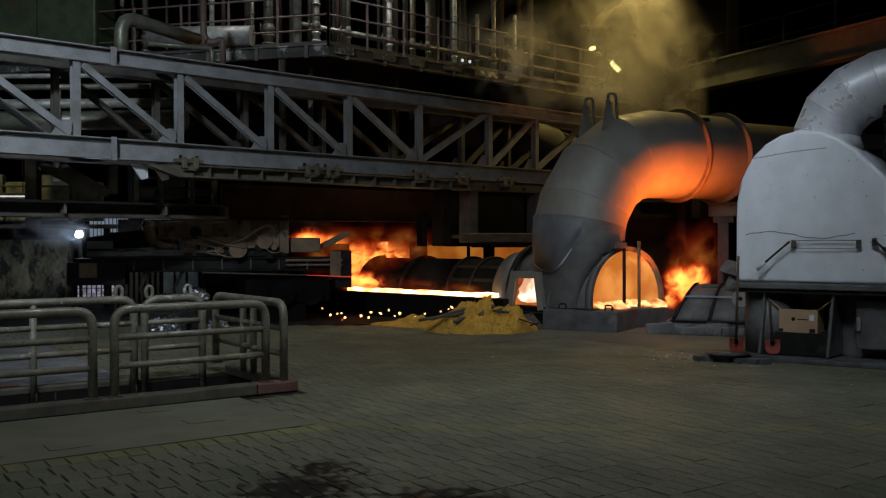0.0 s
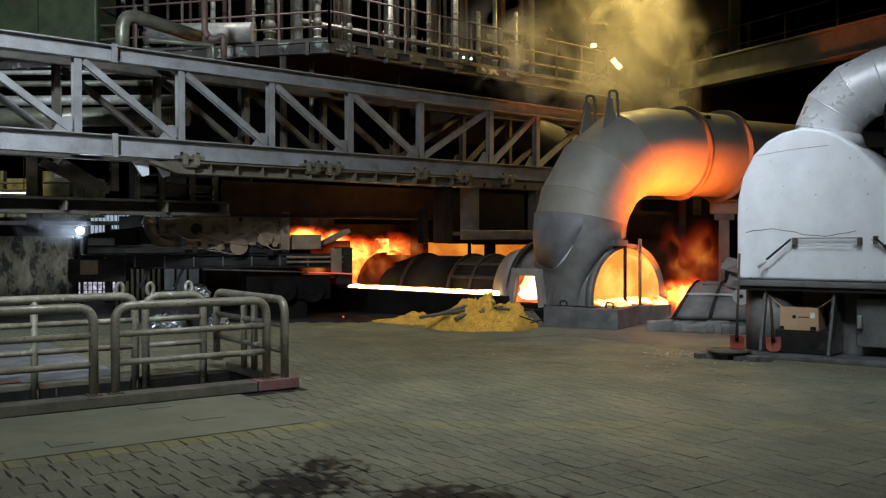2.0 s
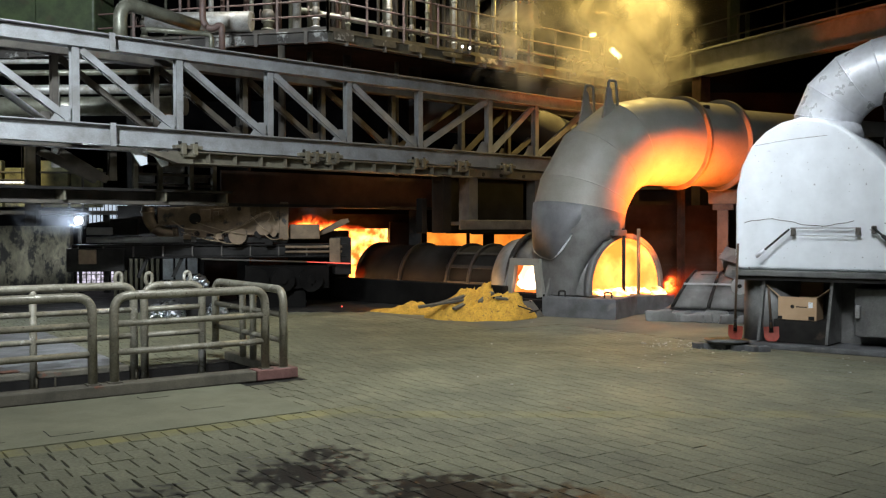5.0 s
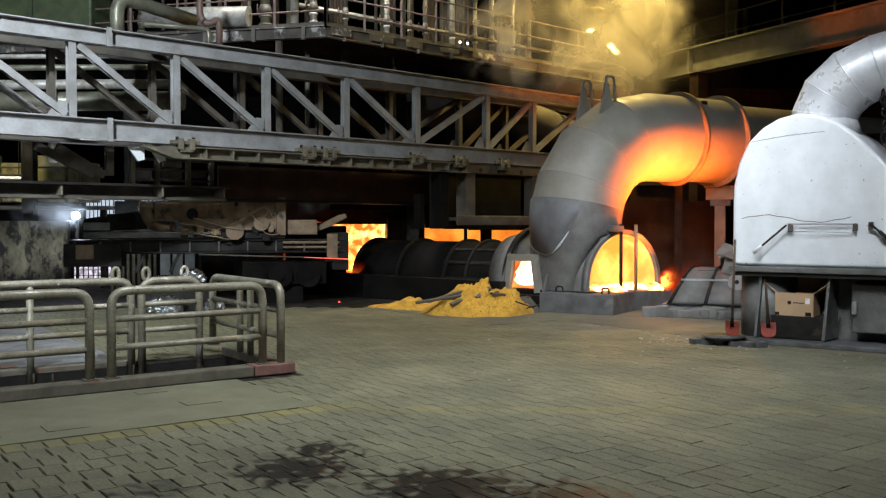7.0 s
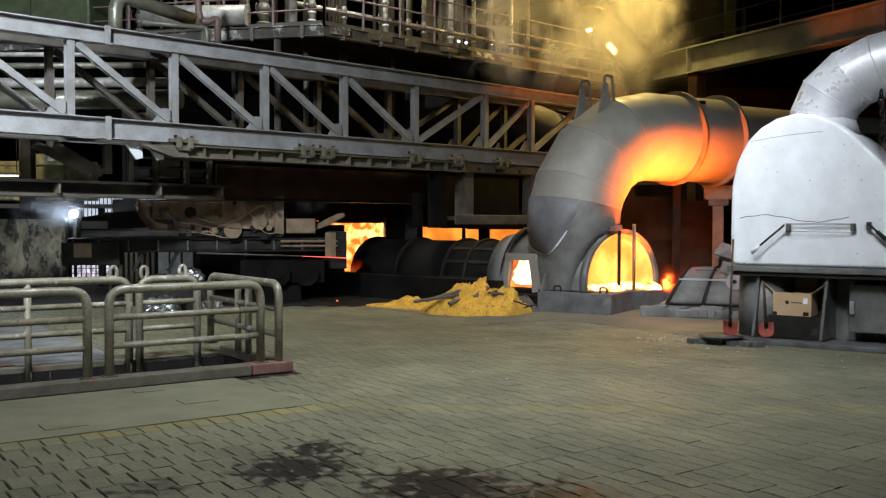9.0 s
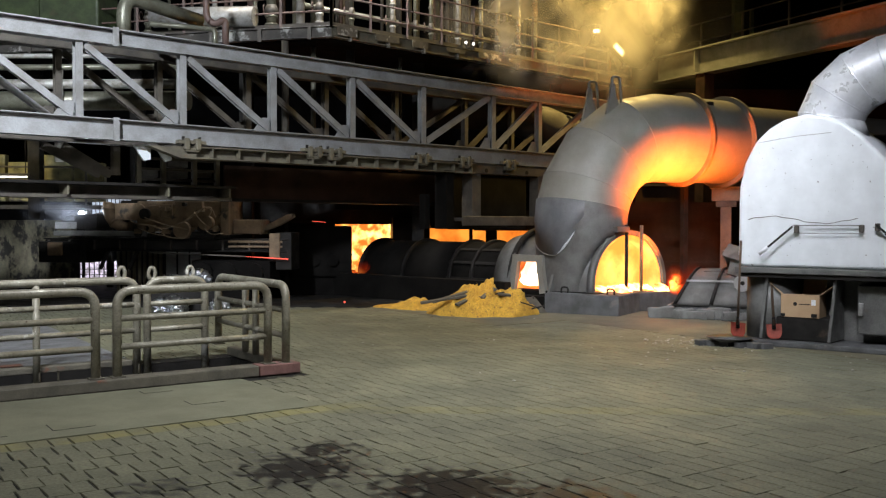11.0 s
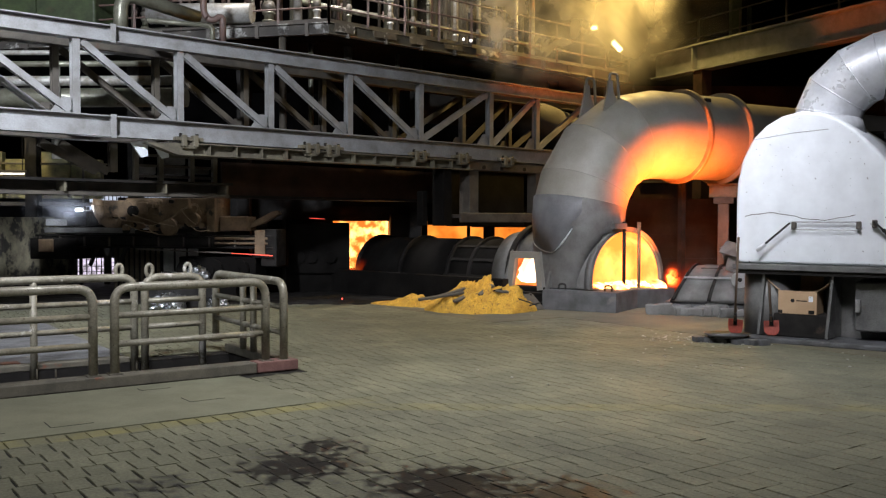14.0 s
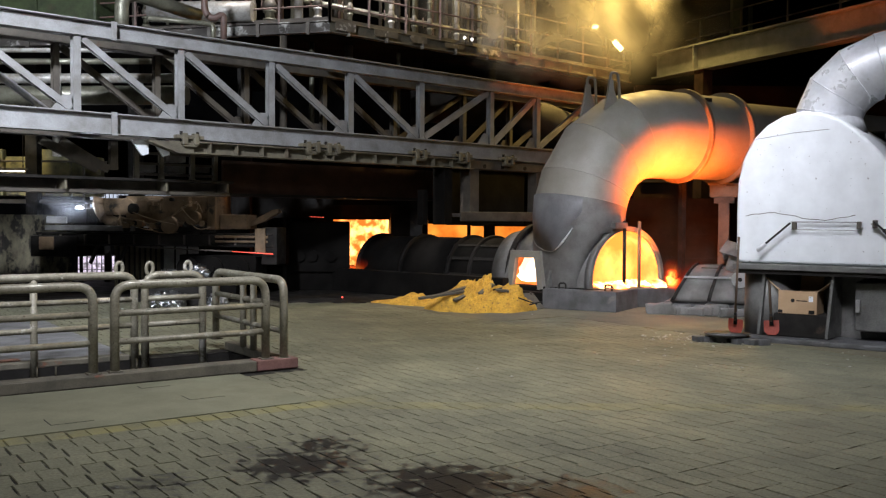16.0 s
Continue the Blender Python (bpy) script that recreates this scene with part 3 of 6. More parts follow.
def tunnel():
    h = thing("mouth_hood", HOOD, "grey steel hood round the white-hot tunnel mouth", "hood")
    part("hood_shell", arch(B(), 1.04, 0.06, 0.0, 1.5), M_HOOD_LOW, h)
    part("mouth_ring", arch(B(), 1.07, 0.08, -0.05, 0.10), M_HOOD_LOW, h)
    part("refractory_lining", arch(B(), 0.975, 0.05, 0.02, 1.5), M_HOT, h, "white-hot refractory lining")
    bm = B()
    prism(bm, [(0.97 * math.cos(radians(a)), 0.55 + 0.97 * math.sin(radians(a))) for a in range(-22, 203, 14)], 0.36, 0.42)
    part("end_lining", bm, M_HOT, h, "white-hot inner wall")
    t = thing("runner_cover", TUNNEL, "dark steel tunnel cover over the glowing iron runner", "cover")
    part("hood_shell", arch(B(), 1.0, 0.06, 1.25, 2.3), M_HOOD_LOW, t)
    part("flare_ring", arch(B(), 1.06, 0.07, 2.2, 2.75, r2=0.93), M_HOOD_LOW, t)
    part("flare_ring", arch(B(), 1.12, 0.05, 2.12, 2.24), M_SOOT_SHADE, t)
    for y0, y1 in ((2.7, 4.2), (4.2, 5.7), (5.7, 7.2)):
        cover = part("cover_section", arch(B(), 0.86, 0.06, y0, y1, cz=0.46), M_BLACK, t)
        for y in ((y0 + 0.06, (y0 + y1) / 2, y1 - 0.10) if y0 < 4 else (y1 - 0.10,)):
            part("rib", arch(B(), 0.925, 0.07, y - 0.035, y + 0.035, cz=0.46), M_SOOT_SHADE, cover)
        for a in (128, 152, 176):
            if y0 > 4:
                continue
            bm = B()
            c = Vector((0.885 * math.cos(radians(a)), 0, 0.46 + 0.885 * math.sin(radians(a))))
            bar(bm, c + Vector((0, y0, 0)), c + Vector((0, y1, 0)), 0.07, 0.025, (math.cos(radians(a)), 0, math.sin(radians(a))))
            part("stiffener", bm, M_SOOT_SHADE, cover)
    bm = B()
    prism(bm, [(0.84 * math.cos(radians(a)), 0.46 + 0.84 * math.sin(radians(a))) for a in range(0, 181, 15)], 7.1, 7.16)
    part("end_plate", bm, M_SOOT_SHADE, t)
    # side port with a fire-bright opening
    bm = B()
    for a, b in (((1.25, 0.34), (1.35, 1.04)), ((2.05, 0.34), (1.95, 1.04)), ((1.26, 1.04), (2.02, 1.04))):
        bar(bm, (-1.16, a[0], a[1]), (-1.16, b[0], b[1]), 0.14, 0.12, (1, 0, 0))
    part("side_port", weld(bm), M_HOOD, t, "grey trapezoid port frame")
    bm = B()
    v = [bm.verts.new(p) for p in ((-1.12, 1.28, 0.42), (-1.12, 2.0, 0.42), (-1.06, 1.92, 1.02), (-1.06, 1.36, 1.02))]
    bm.faces.new(v)
    bmesh.ops.solidify(bm, geom=bm.faces[:], thickness=0.03)
    port = part("port_lining", bm, M_PORT_RIM, t, "orange-hot lining of the side port")
    bm = B()
    v = [bm.verts.new((-1.15 + 0.06 * (z - 0.42) / 0.6, y, z)) for y, z in ((1.30, 0.50), (1.62, 0.47), (1.80, 0.50), (1.90, 0.58), (1.84, 0.66), (1.88, 0.74), (1.80, 0.84), (1.74, 0.98), (1.62, 0.995), (1.52, 0.98), (1.38, 0.985), (1.33, 0.7))]
    bm.faces.new(v)
    bmesh.ops.solidify(bm, geom=bm.faces[:], thickness=0.02)
    part("port_glow", bm, M_PORT, port, "white-hot iron seen through the side port")
    for y in (1.05, 2.15):
        bm = B()
        prism(bm, [(-1.30, 0.35), (-0.98, 0.35), (-0.90, 0.95), (-0.80, 1.22), (-0.98, 1.12)], y - 0.025, y + 0.025)
        part("gusset", bm, M_HOOD_LOW, t)
    bm = B()
    box(bm, -0.1, 1.14, -0.30, -0.03, 0.0, 0.375, bevel=0.02)
    part("mouth_sill", bm, M_BLOCK, h)
    # right rod is ochre for the orange firelight on it
    for x in (-0.19, 0.24):
        part("gate_rod", tube(B(), ((x, -0.12, 0.30), (x, -0.12, 1.72)), 0.035, 8), M_SOOT_SHADE if x < 0 else M_FLANGE, h)
    bm = B()
    box(bm, -0.50, -0.14, -0.16, 0.06, 1.58, 1.70, bevel=0.015)
    part("gate_bracket", bm, M_HOOD_LOW, h)
    return t


tunnel()

# iron runner beside and under the cover
t = thing("iron_runner", TUNNEL, "dark refractory iron runner trough along the tunnel cover", "trough")
for name, a in (("trough_wall", (-1.62, -1.40, 1.9, 7.6, 0.0, 0.555)), ("trough_wall", (1.0, 1.2, 1.0, 7.6, 0.0, 0.5)), ("trough_bed", (-1.40, 1.0, 1.0, 7.6, 0.0, 0.30)),
                ("trough_wall", (-1.2, -0.85, 0.0, 1.95, 0.0, 0.40))):
    bm = B()
    box(bm, *a, bevel=0.02)
    part(name, bm, M_BLACK, t)
bm = B()
bmesh.ops.create_grid(bm, x_segments=4, y_segments=60, size=1.0, matrix=TUNNEL @ Matrix.Translation((-1.2, 4.85, 0)) @ Matrix.Diagonal((0.19, 2.35, 1, 1)))
for v in bm.verts:
    v.co.z += 0.03 * noise.noise(v.co * 3.1) + 0.012 * noise.noise(v.co * 11.0)
bmesh.ops.solidify(bm, geom=bm.faces[:], thickness=0.08)
iron_stream = tagged(part("iron_stream", bm, M_STREAM), "glowing molten iron stream running in the trough", "molten iron")
bm = B()
for k in range(26):
    r = random.Random(k)
    c = Matrix.Translation((r.uniform(-0.75, 0.75), r.uniform(-0.26, 0.34), 0.41 + r.uniform(0, 0.06))) @ pose(0, 0, 0, r.uniform(-25, 25), r.uniform(-25, 25), r.uniform(0, 180))
    bmesh.ops.create_icosphere(bm, subdivisions=1, radius=1.0, matrix=c @ Matrix.Diagonal((r.uniform(0.1, 0.28), r.uniform(0.07, 0.16), r.uniform(0.02, 0.05), 1)))
tagged(part("hot_slag", bm, M_IRON, m=HOOD), "white-hot slag crust in the tunnel mouth", "slag", kind="stuff")

# block before the hood
t = thing("runner_block", pose(1.87, 18.2, 0, 0, 0, -30), "grey refractory casting block before the tunnel mouth", "block")
bm = B()
box(bm, 0, 1.52, 0, 1.68, 0, 0.39, bevel=0.02)
part("body", bm, M_BLOCK, t)
for x in (0.25, 1.2):
    part("lifting_ring", tube(B(), rounded([(x, 0.25, 0.38), (x, 0.25, 0.50), (x + 0.14, 0.25, 0.50), (x + 0.14, 0.25, 0.38)], 0.05), 0.018, 6), M_SOOT_SHADE, t)

# low curved cover beside the tunnel mouth
t = thing("low_trough_cover", pose(4.38, 18.02, 0, 0, 0, -22), "low curved dark steel trough cover with cross ribs", "cover")
LID = [(-0.74 * math.cos(radians(q)), 0.24 + 0.46 * math.sin(radians(q))) for q in range(0, 58, 8)] + [(-0.43, 0.67), (-0.43, 0.70)] + [(-0.34, 0.755), (-0.2, 0.815), (0.0, 0.86), (0.25, 0.885), (0.45, 0.88), (0.58, 0.22)]


def lid(x0, x1, grow=0.0):
    """A length of the folded lid, its section in y and z, from x0 to x1."""
    bm = prism(B(), [(y * (1 + grow), z + grow * 0.6) for y, z in LID], -x1, -x0, True)
    bmesh.ops.rotate(bm, cent=(0, 0, 0), matrix=Matrix.Rotation(radians(90), 3, "Z"), verts=bm.verts)
    for v in bm.verts:
        v.co.x += 0.5 * (v.co.z - 0.22) * max(0.0, 1 - v.co.x / 1.3)
    return bm


for x0, x1 in ((0.05, 0.74), (0.76, 1.5)):
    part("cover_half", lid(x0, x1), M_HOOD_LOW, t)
for x in (0.06, 0.72, 1.40):
    part("rib", lid(x, x + 0.07, 0.05), M_SOOT_SHADE, t)
part("lid_edge", bar(B(), (0.28, -0.43, 0.685), (1.5, -0.43, 0.685), 0.05, 0.035), M_TRUSS, t)
for y in (-0.1, 0.3):
    part("lid_frame", bar(B(), (0.55, y, 0.852 + 0.11 * y), (0.95, y, 0.852 + 0.11 * y), 0.035, 0.03), M_PEEL, t)
bm = B()
box(bm, -0.05, 1.55, -0.70, 0.75, 0, 0.24, bevel=0.03)
part("base", bm, M_BLOCK, t, "rough broken refractory base")
for k in range(9):
    r = random.Random(1200 + k)
    bm = B()
    w, h = r.uniform(0.12, 0.24), r.uniform(0.14, 0.25)
    box(bm, -w, w, -0.12, 0.12, 0, h, bevel=0.03)
    bmesh.ops.subdivide_edges(bm, edges=bm.edges[:], cuts=2, use_grid_fill=True)
    for v in bm.verts:
        v.co += 0.05 * noise.noise_vector(v.co * 4.0 + Vector((k * 5, 0, 0)))
        v.co.z = max(0.0, v.co.z)
    part("rubble_block", bm, M_HOOD_LOW, t, m=pose(-0.12 + 0.205 * k, -0.80 + r.uniform(-0.05, 0.05), 0, 0, 0, r.uniform(-14, 14)))
bm = B()
tube(bm, ((1.30, -0.62, 0.67), (1.30, -0.40, 0.67)), 0.155, 22)
bearing = part("bearing", bm, M_TRUSS, t)
part("bearing_bore", tube(B(), ((1.30, -0.635, 0.67), (1.30, -0.60, 0.67)), 0.04, 10), M_SOOT_SHADE, bearing)
bm = B()
box(bm, -0.02, 0.02, -0.2, 0.2, -0.19, 0.19, bevel=0.01)
part("guard_plate", bm, M_STAND, t, m=pose(1.22, -0.35, 0.97, 12, 10, 62))
bm = B()
box(bm, -0.015, 0.015, -0.24, 0.24, -0.14, 0.14, bevel=0.01)
part("guard_plate", bm, M_STAND, t, m=pose(1.14, -0.30, 1.22, 14, 34, 62))
bm = B()
prism(bm, [(0.98, 0.84), (1.32, 0.80), (1.32, 1.24), (0.86, 1.24)], 0.1, 0.6)
part("hopper", bm, M_STAND, t)

# sand heap
bm = B()
bmesh.ops.create_grid(bm, x_segments=190, y_segments=110, size=1.0, matrix=Matrix.Diagonal((1.75, 1.0, 1, 1)))
for v in bm.verts:
    x, y = v.co.x / 1.55, v.co.y / 0.85
    d = math.sqrt(x * x * (1.0 if x > 0 else 1.75) + y * y) + 0.22 * noise.noise(v.co * 1.7)
    h = max(0.0, 1 - d)
    p = Vector((v.co.x, v.co.y, 0))
    v.co.z = 0.60 * h ** 0.6 * (1 + 0.25 * noise.noise(p * 2.3)) + (0.10 * noise.noise(p * 3.8) + 0.09 * abs(noise.noise(p * 8.0)) + 0.05 * noise.noise(p * 18) + 0.03 * noise.noise(p * 40)) * min(1, h * 4) - (0.02 if h <= 0 else 0)
    v.co.x = 0.78 * v.co.x + 0.30 * v.co.z
for f in bm.faces:
    f.smooth = True
tagged(part("sand_heap", bm, M_SAND, m=pose(0.50, 18.05, 0, 0, 0, -8)), "heap of bright yellow runner sand on the floor", "sand heap", kind="stuff")
for k, (x, y, z, a, tilt, ln) in enumerate(((-0.05, 17.55, 0.32, 12, -8, 1.0), (0.05, 17.62, 0.36, 20, -14, 0.8), (0.33, 17.5, 0.30, 35, -18, 0.5), (0.75, 17.65, 0.42, 42, -25, 0.4), (1.05, 17.6, 0.40, 8, 6, 0.25))):
    bm = B()
    box(bm, -ln / 2, ln / 2, -0.05, 0.05, -0.02, 0.02, bevel=0.006)
    tagged(part("board", bm, M_TRUSS_DARK, m=pose(x, y, z, 10, tilt, a)), "weathered grey board stuck in the sand heap", "board", "boards in the sand")
for k in range(14):
    r = random.Random(950 + k)
    bm = B()
    ln = r.uniform(0.12, 0.4)
    box(bm, -ln / 2, ln / 2, -0.016, 0.016, -0.01, 0.01)
    x, y = r.uniform(-0.5, 1.3), r.uniform(-0.75, -0.1)
    tagged(part("stick", bm, M_SOOT_SHADE, m=pose(0.62 + x * 0.9, 17.95 + y * 0.75, 0.12 + 0.52 * (1 + y / 0.8) * (1 - abs(x - 0.3) / 1.6), r.uniform(-20, 20), r.uniform(-20, 20), r.uniform(0, 180))), "short charred stick in the sand heap", "stick", "sticks in the sand")
bm = B()
box(bm, -0.38, 0.38, -0.02, 0.02, 0, 0.46, bevel=0.01)
tagged(part("steel_plate", bm, M_TRUSS_DARK, m=pose(1.62, 17.95, 0.0, -52, 0, 38)), "bare grey steel plate leaning beside the sand heap", "plate")


# ---------------------------------------------------------------- clad housing on its stand
DRUM = pose(4.27, 13.75, 0, 0, 0, -35)


def drum():
    t = thing("clad_housing", DRUM, "pale aluminium-clad rounded housing on a dark steel stand", "housing")
    out = [(0.05, 1.13), (2.42, 1.13), (2.46, 1.2), (2.46, 2.05), (2.33, 2.25), (2.10, 2.52), (1.88, 2.76), (1.66, 2.99), (1.42, 3.17), (1.18, 3.27), (0.92, 3.31),
           (0.64, 3.25), (0.42, 3.13), (0.23, 2.94), (0.08, 2.64), (0.01, 2.30), (0.0, 2.0), (0.0, 1.3), (0.01, 1.18)]
    body = part("body", prism(B(), out, 0, 2.6, True), M_TANK, t)
    for ob in (body,):
        b = ob.modifiers.new("edge", "BEVEL")
        b.width, b.segments, b.limit_method, b.angle_limit = 0.05, 4, "ANGLE", radians(50)
    part("cladding_seam", tube(B(), ((0.25, -0.002, 2.93), (0.8, -0.004, 3.0), (1.28, -0.002, 3.03)), 0.004, 5), M_TRUSS, body)
    part("cladding_seam", tube(B(), [(0.14 + 0.1 * k, -0.003, 1.815 + 0.05 * math.sin(k * 0.45) - 0.0002 * k + 0.008 * math.sin(k * 2.1)) for k in range(16)], 0.005, 5), M_TRUSS_DARK, body)
    # latch rods
    for z in (1.735, 1.625):
        part("latch_rod", tube(B(), ((0.80, -0.06, z), (1.72, -0.06, z)), 0.009 if z > 1.7 else 0.006, 8), M_TRUSS, t)
    for x, z in ((0.84, 1.68), (1.70, 1.69), (1.90, 1.71)):
        bm = B()
        box(bm, x - 0.03, x + 0.03, -0.08, 0.0, z - 0.055, z + 0.055, bevel=0.012)
        part("latch_bracket", bm, M_TRUSS_DARK, t)
    for a, b in (((0.80, -0.10, 1.72), (0.36, -0.12, 1.33)), ((1.90, -0.10, 1.74), (2.12, -0.12, 1.54))):
        lever = part("latch_lever", tube(B(), (a, b), 0.015, 8), M_SOOT_SHADE, t)
        e = Vector(b)
        d = (e - Vector(a)).normalized()
        part("grip", tube(B(), (e - d * 0.14, e + d * 0.02), 0.028, 8), M_ALU if a[0] < 1 else M_SOOT_SHADE, lever)
    # stand
    bm = B()
    box(bm, -0.02, 2.6, -0.10, 2.5, 1.04, 1.125, bevel=0.012)
    part("deck", bm, M_STAND, t)
    bm = B()
    box(bm, 0.06, 2.6, -0.06, 2.4, 0.98, 1.04)
    part("deck_flange", bm, M_SOOT_SHADE, t)
    bm = B()
    tube(bm, ((0.42, 0.45, 0.06), (0.42, 0.45, 0.98)), 0.40, 40)
    part("round_leg", bm, M_STAND, t)
    for x in (0.42, 1.36, 2.3):
        bm = B()
        prism(bm, [(x - 0.02, 0.98), (x + 0.02, 0.98), (x + 0.02, 0.10), (x - 0.02, 0.10)], 0.0, 0.5)
        v = [q for q in bm.verts if q.co.z < 0.2 and q.co.y < 0.1]
        for q in v:
            q.co.x -= 0.06
            q.co.y -= 0.06
        part("web_plate", bm, M_STAND, t)
    bm = B()
    box(bm, 0.5, 2.6, 0.52, 2.3, 0.05, 0.98)
    part("back_panel", bm, M_STAND, t)
    bm = B()
    box(bm, 1.62, 2.5, 0.16, 0.5, 0.22, 0.90, bevel=0.02)
    door = part("panel_door", bm, M_STAND, t)
    bm = B()
    box(bm, 1.64, 1.70, 0.10, 0.16, 0.48, 0.66, bevel=0.01)
    part("door_latch", bm, M_TRUSS, door)
    bm = B()
    box(bm, -0.1, 2.8, -0.22, 2.4, 0.0, 0.08, bevel=0.02)
    part("plinth", bm, M_BLOCK, t)
    # added dark block where there is only shadow below the cardboard box
    bm = B()
    box(bm, 0.55, 1.33, 0.03, 0.52, 0.08, 0.42, bevel=0.02)
    part("step_box", bm, M_SOOT_SHADE, t)
    return t


drum()


def duct():
    t = thing("aluminium_duct", DRUM @ pose(1.06, 0.62, 0), "shiny segmented aluminium duct rising from the clad housing", "duct")
    line = [(0.06, 0, 3.0), (0.07, 0, 3.30), (0.19, 0, 3.58), (0.45, 0, 3.82), (0.80, 0.02, 3.97), (1.18, 0.04, 4.05), (1.7, 0.06, 4.08), (2.8, 0.1, 4.14), (6, 0.2, 4.2)]
    lengths, rings = mitred(line, 0.45)
    for bm in lengths:
        part("duct_segment", bm, M_ALU, t)
    for ring in rings[1:-1]:
        part("lap_seam", tube(B(), ring, 0.009, 5, closed=True), M_ALU, t)
    part("collar", tube(B(), ((0.06, 0, 3.02), (0.06, 0, 3.24)), 0.45, 36, radii=[0.53, 0.46]), M_ALU, t)
    return t


duct()

# chain over the housing
t = thing("hoist_chain", pose(6.02, 12.75, 0), "black steel hoist chain hanging from the duct", "chain")
for k in range(8):
    z = 2.92 + 0.085 * k
    m = pose(0.02 * math.sin(k * 0.7), 0, z, 0, 0, 90 * (k % 2))
    part("link", tube(B(), [(0.035 * math.cos(a), 0, 0.062 * math.sin(a)) for a in [i * math.tau / 12 for i in range(12)]], 0.014, 6, closed=True), M_SOOT_SHADE, t, m=m)
t = thing("service_beam", pose(6.0, 14.6, 0, 0, 0, -30), "dark grey steel beam behind the clad housing", "beam")
part("web", bar(B(), (-0.3, 0, 2.98), (5, 0, 2.98), 0.03, 0.24), M_TRUSS_DARK, t)
for z in (2.86, 3.10):
    part("beam_flange", bar(B(), (-0.3, 0, z), (5, 0, z), 0.2, 0.03), M_TRUSS_DARK, t)

# cardboard box on the dark block
t = thing("cardboard_box", DRUM @ pose(0.62, 0.02, 0.42), "open brown cardboard box on the stand's dark block", "box")
w, d, h = 0.53, 0.40, 0.33
for name, a in (("front_side", (0, w, 0, 0.006, 0, h)), ("back_side", (0, w, d - 0.006, d, 0, h)), ("end_side", (0, 0.006, 0.006, d - 0.006, 0, h)), ("end_side", (w - 0.006, w, 0.006, d - 0.006, 0, h)),
                ("bottom", (0.006, w - 0.006, 0.006, d - 0.006, 0.002, 0.008))):
    bm = B()
    box(bm, *a)
    part(name, bm, M_CARD, t)
for x, ang, s in ((0.0, -48, -1), (w, 52, 1)):
    bm = B()
    box(bm, 0, 0.006, 0.01, d - 0.01, 0, 0.26)
    part("flap", bm, M_CARD, t, m=pose(x, 0, h, 0, ang, 0))
bm = B()
box(bm, 0, w - 0.02, 0, 0.006, 0, 0.20)
part("flap", bm, M_CARD, t, m=pose(0.01, d, h, -20, 0, 0))
bm = B()
box(bm, 0.42, 0.48, -0.003, -0.001, 0.18, 0.26)
part("paper_label", bm, M_TANK, t, "small white paper label")
bm = B()
tube(bm, ((0.20, -0.002, 0.19), (0.20, -0.004, 0.19)), 0.028, 12)
box(bm, 0.25, 0.40, -0.004, -0.002, 0.182, 0.196)
part("printed_mark", bm, M_SOOT_SHADE, t, "faded dark printed mark")
for a in ((0.0, 0.06, 0.0, 0.05), (0.42, 0.50, 0.0, 0.06)):
    bm = B()
    box(bm, a[0], a[1], -0.003, -0.001, a[2] + 0.005, a[3])
    part("dark_corner", bm, M_SOOT_SHADE, t)


def shovel(m, label):
    t = thing("shovel", m, label, "shovel", "shovels by the stand")
    part("shaft", tube(B(), ((0, 0, 0.2), (0.0, 0.0, 1.42)), 0.018, 8), M_WOOD, t)
    bm = B()
    bmesh.ops.create_grid(bm, x_segments=8, y_segments=8, size=0.105)
    for v in bm.verts:
        x, y = v.co.x, v.co.y
        v.co = Vector((x * (1 - 0.5 * max(0, (-y) / 0.105) ** 3), 0.9 * x * x + 0.02, y + 0.12))
    bmesh.ops.solidify(bm, geom=bm.faces[:], thickness=0.004)
    part("blade", bm, M_RED, t, "scratched red blade")
    part("socket", tube(B(), ((0, 0.02, 0.15), (0, 0, 0.32)), 0.03, 8, radii=[0.03, 0.02]), M_SOOT_SHADE, t)
    return t


shovel(DRUM @ pose(0.10, -0.32, 0.10, 4, 3, 0), "red-bladed shovel leaning against the stand")
shovel(DRUM @ pose(0.56, -0.06, 0.09, -10, -4, 14), "red-bladed shovel standing under the clad housing")

t = thing("scrap_pan", DRUM @ pose(0.02, -0.42, 0.07), "shallow dark steel pan on loose stones", "pan")
part("dish", tube(B(), ((0, 0, 0.0), (0, 0, 0.035), (0, 0, 0.055), (0, 0, 0.05)), 0.3, 20, radii=[0.22, 0.30, 0.33, 0.29]), M_STAND, t)
for k in range(9):
    r = random.Random(40 + k)
    bm = B()
    box(bm, -1, 1, -1, 1, -0.9, 0.9, bevel=0.18)
    for v in bm.verts:
        v.co *= 1 + 0.22 * noise.noise(v.co * 1.1 + Vector((k * 3, 0, 0)))
    bmesh.ops.transform(bm, matrix=Matrix.Diagonal((r.uniform(0.05, 0.11), r.uniform(0.05, 0.08), 0.045, 1)), verts=bm.verts)
    tagged(part("stone", bm, M_BLOCK, m=DRUM @ pose(-0.32 + 0.11 * k, -0.52 + r.uniform(-0.08, 0.10), 0.035, 0, 0, r.uniform(0, 180))), "small grey broken stone under the pan", "stone", "stones under the pan")
bm = B()
for k in range(150):
    r = random.Random(200 + k)
    s = r.uniform(0.006, 0.03)
    p = DRUM @ Vector((r.gauss(-0.5, 0.45) if k < 90 else r.gauss(-0.3, 2.2), r.gauss(-0.5, 0.25) if k < 90 else r.gauss(-1.6, 1.2), 0.008))
    bmesh.ops.create_icosphere(bm, subdivisions=1, radius=1.0, matrix=Matrix.Translation(p) @ Matrix.Rotation(r.uniform(0, 3), 4, "Z") @ Matrix.Diagonal((s, s * 0.7, s * 0.35, 1)))
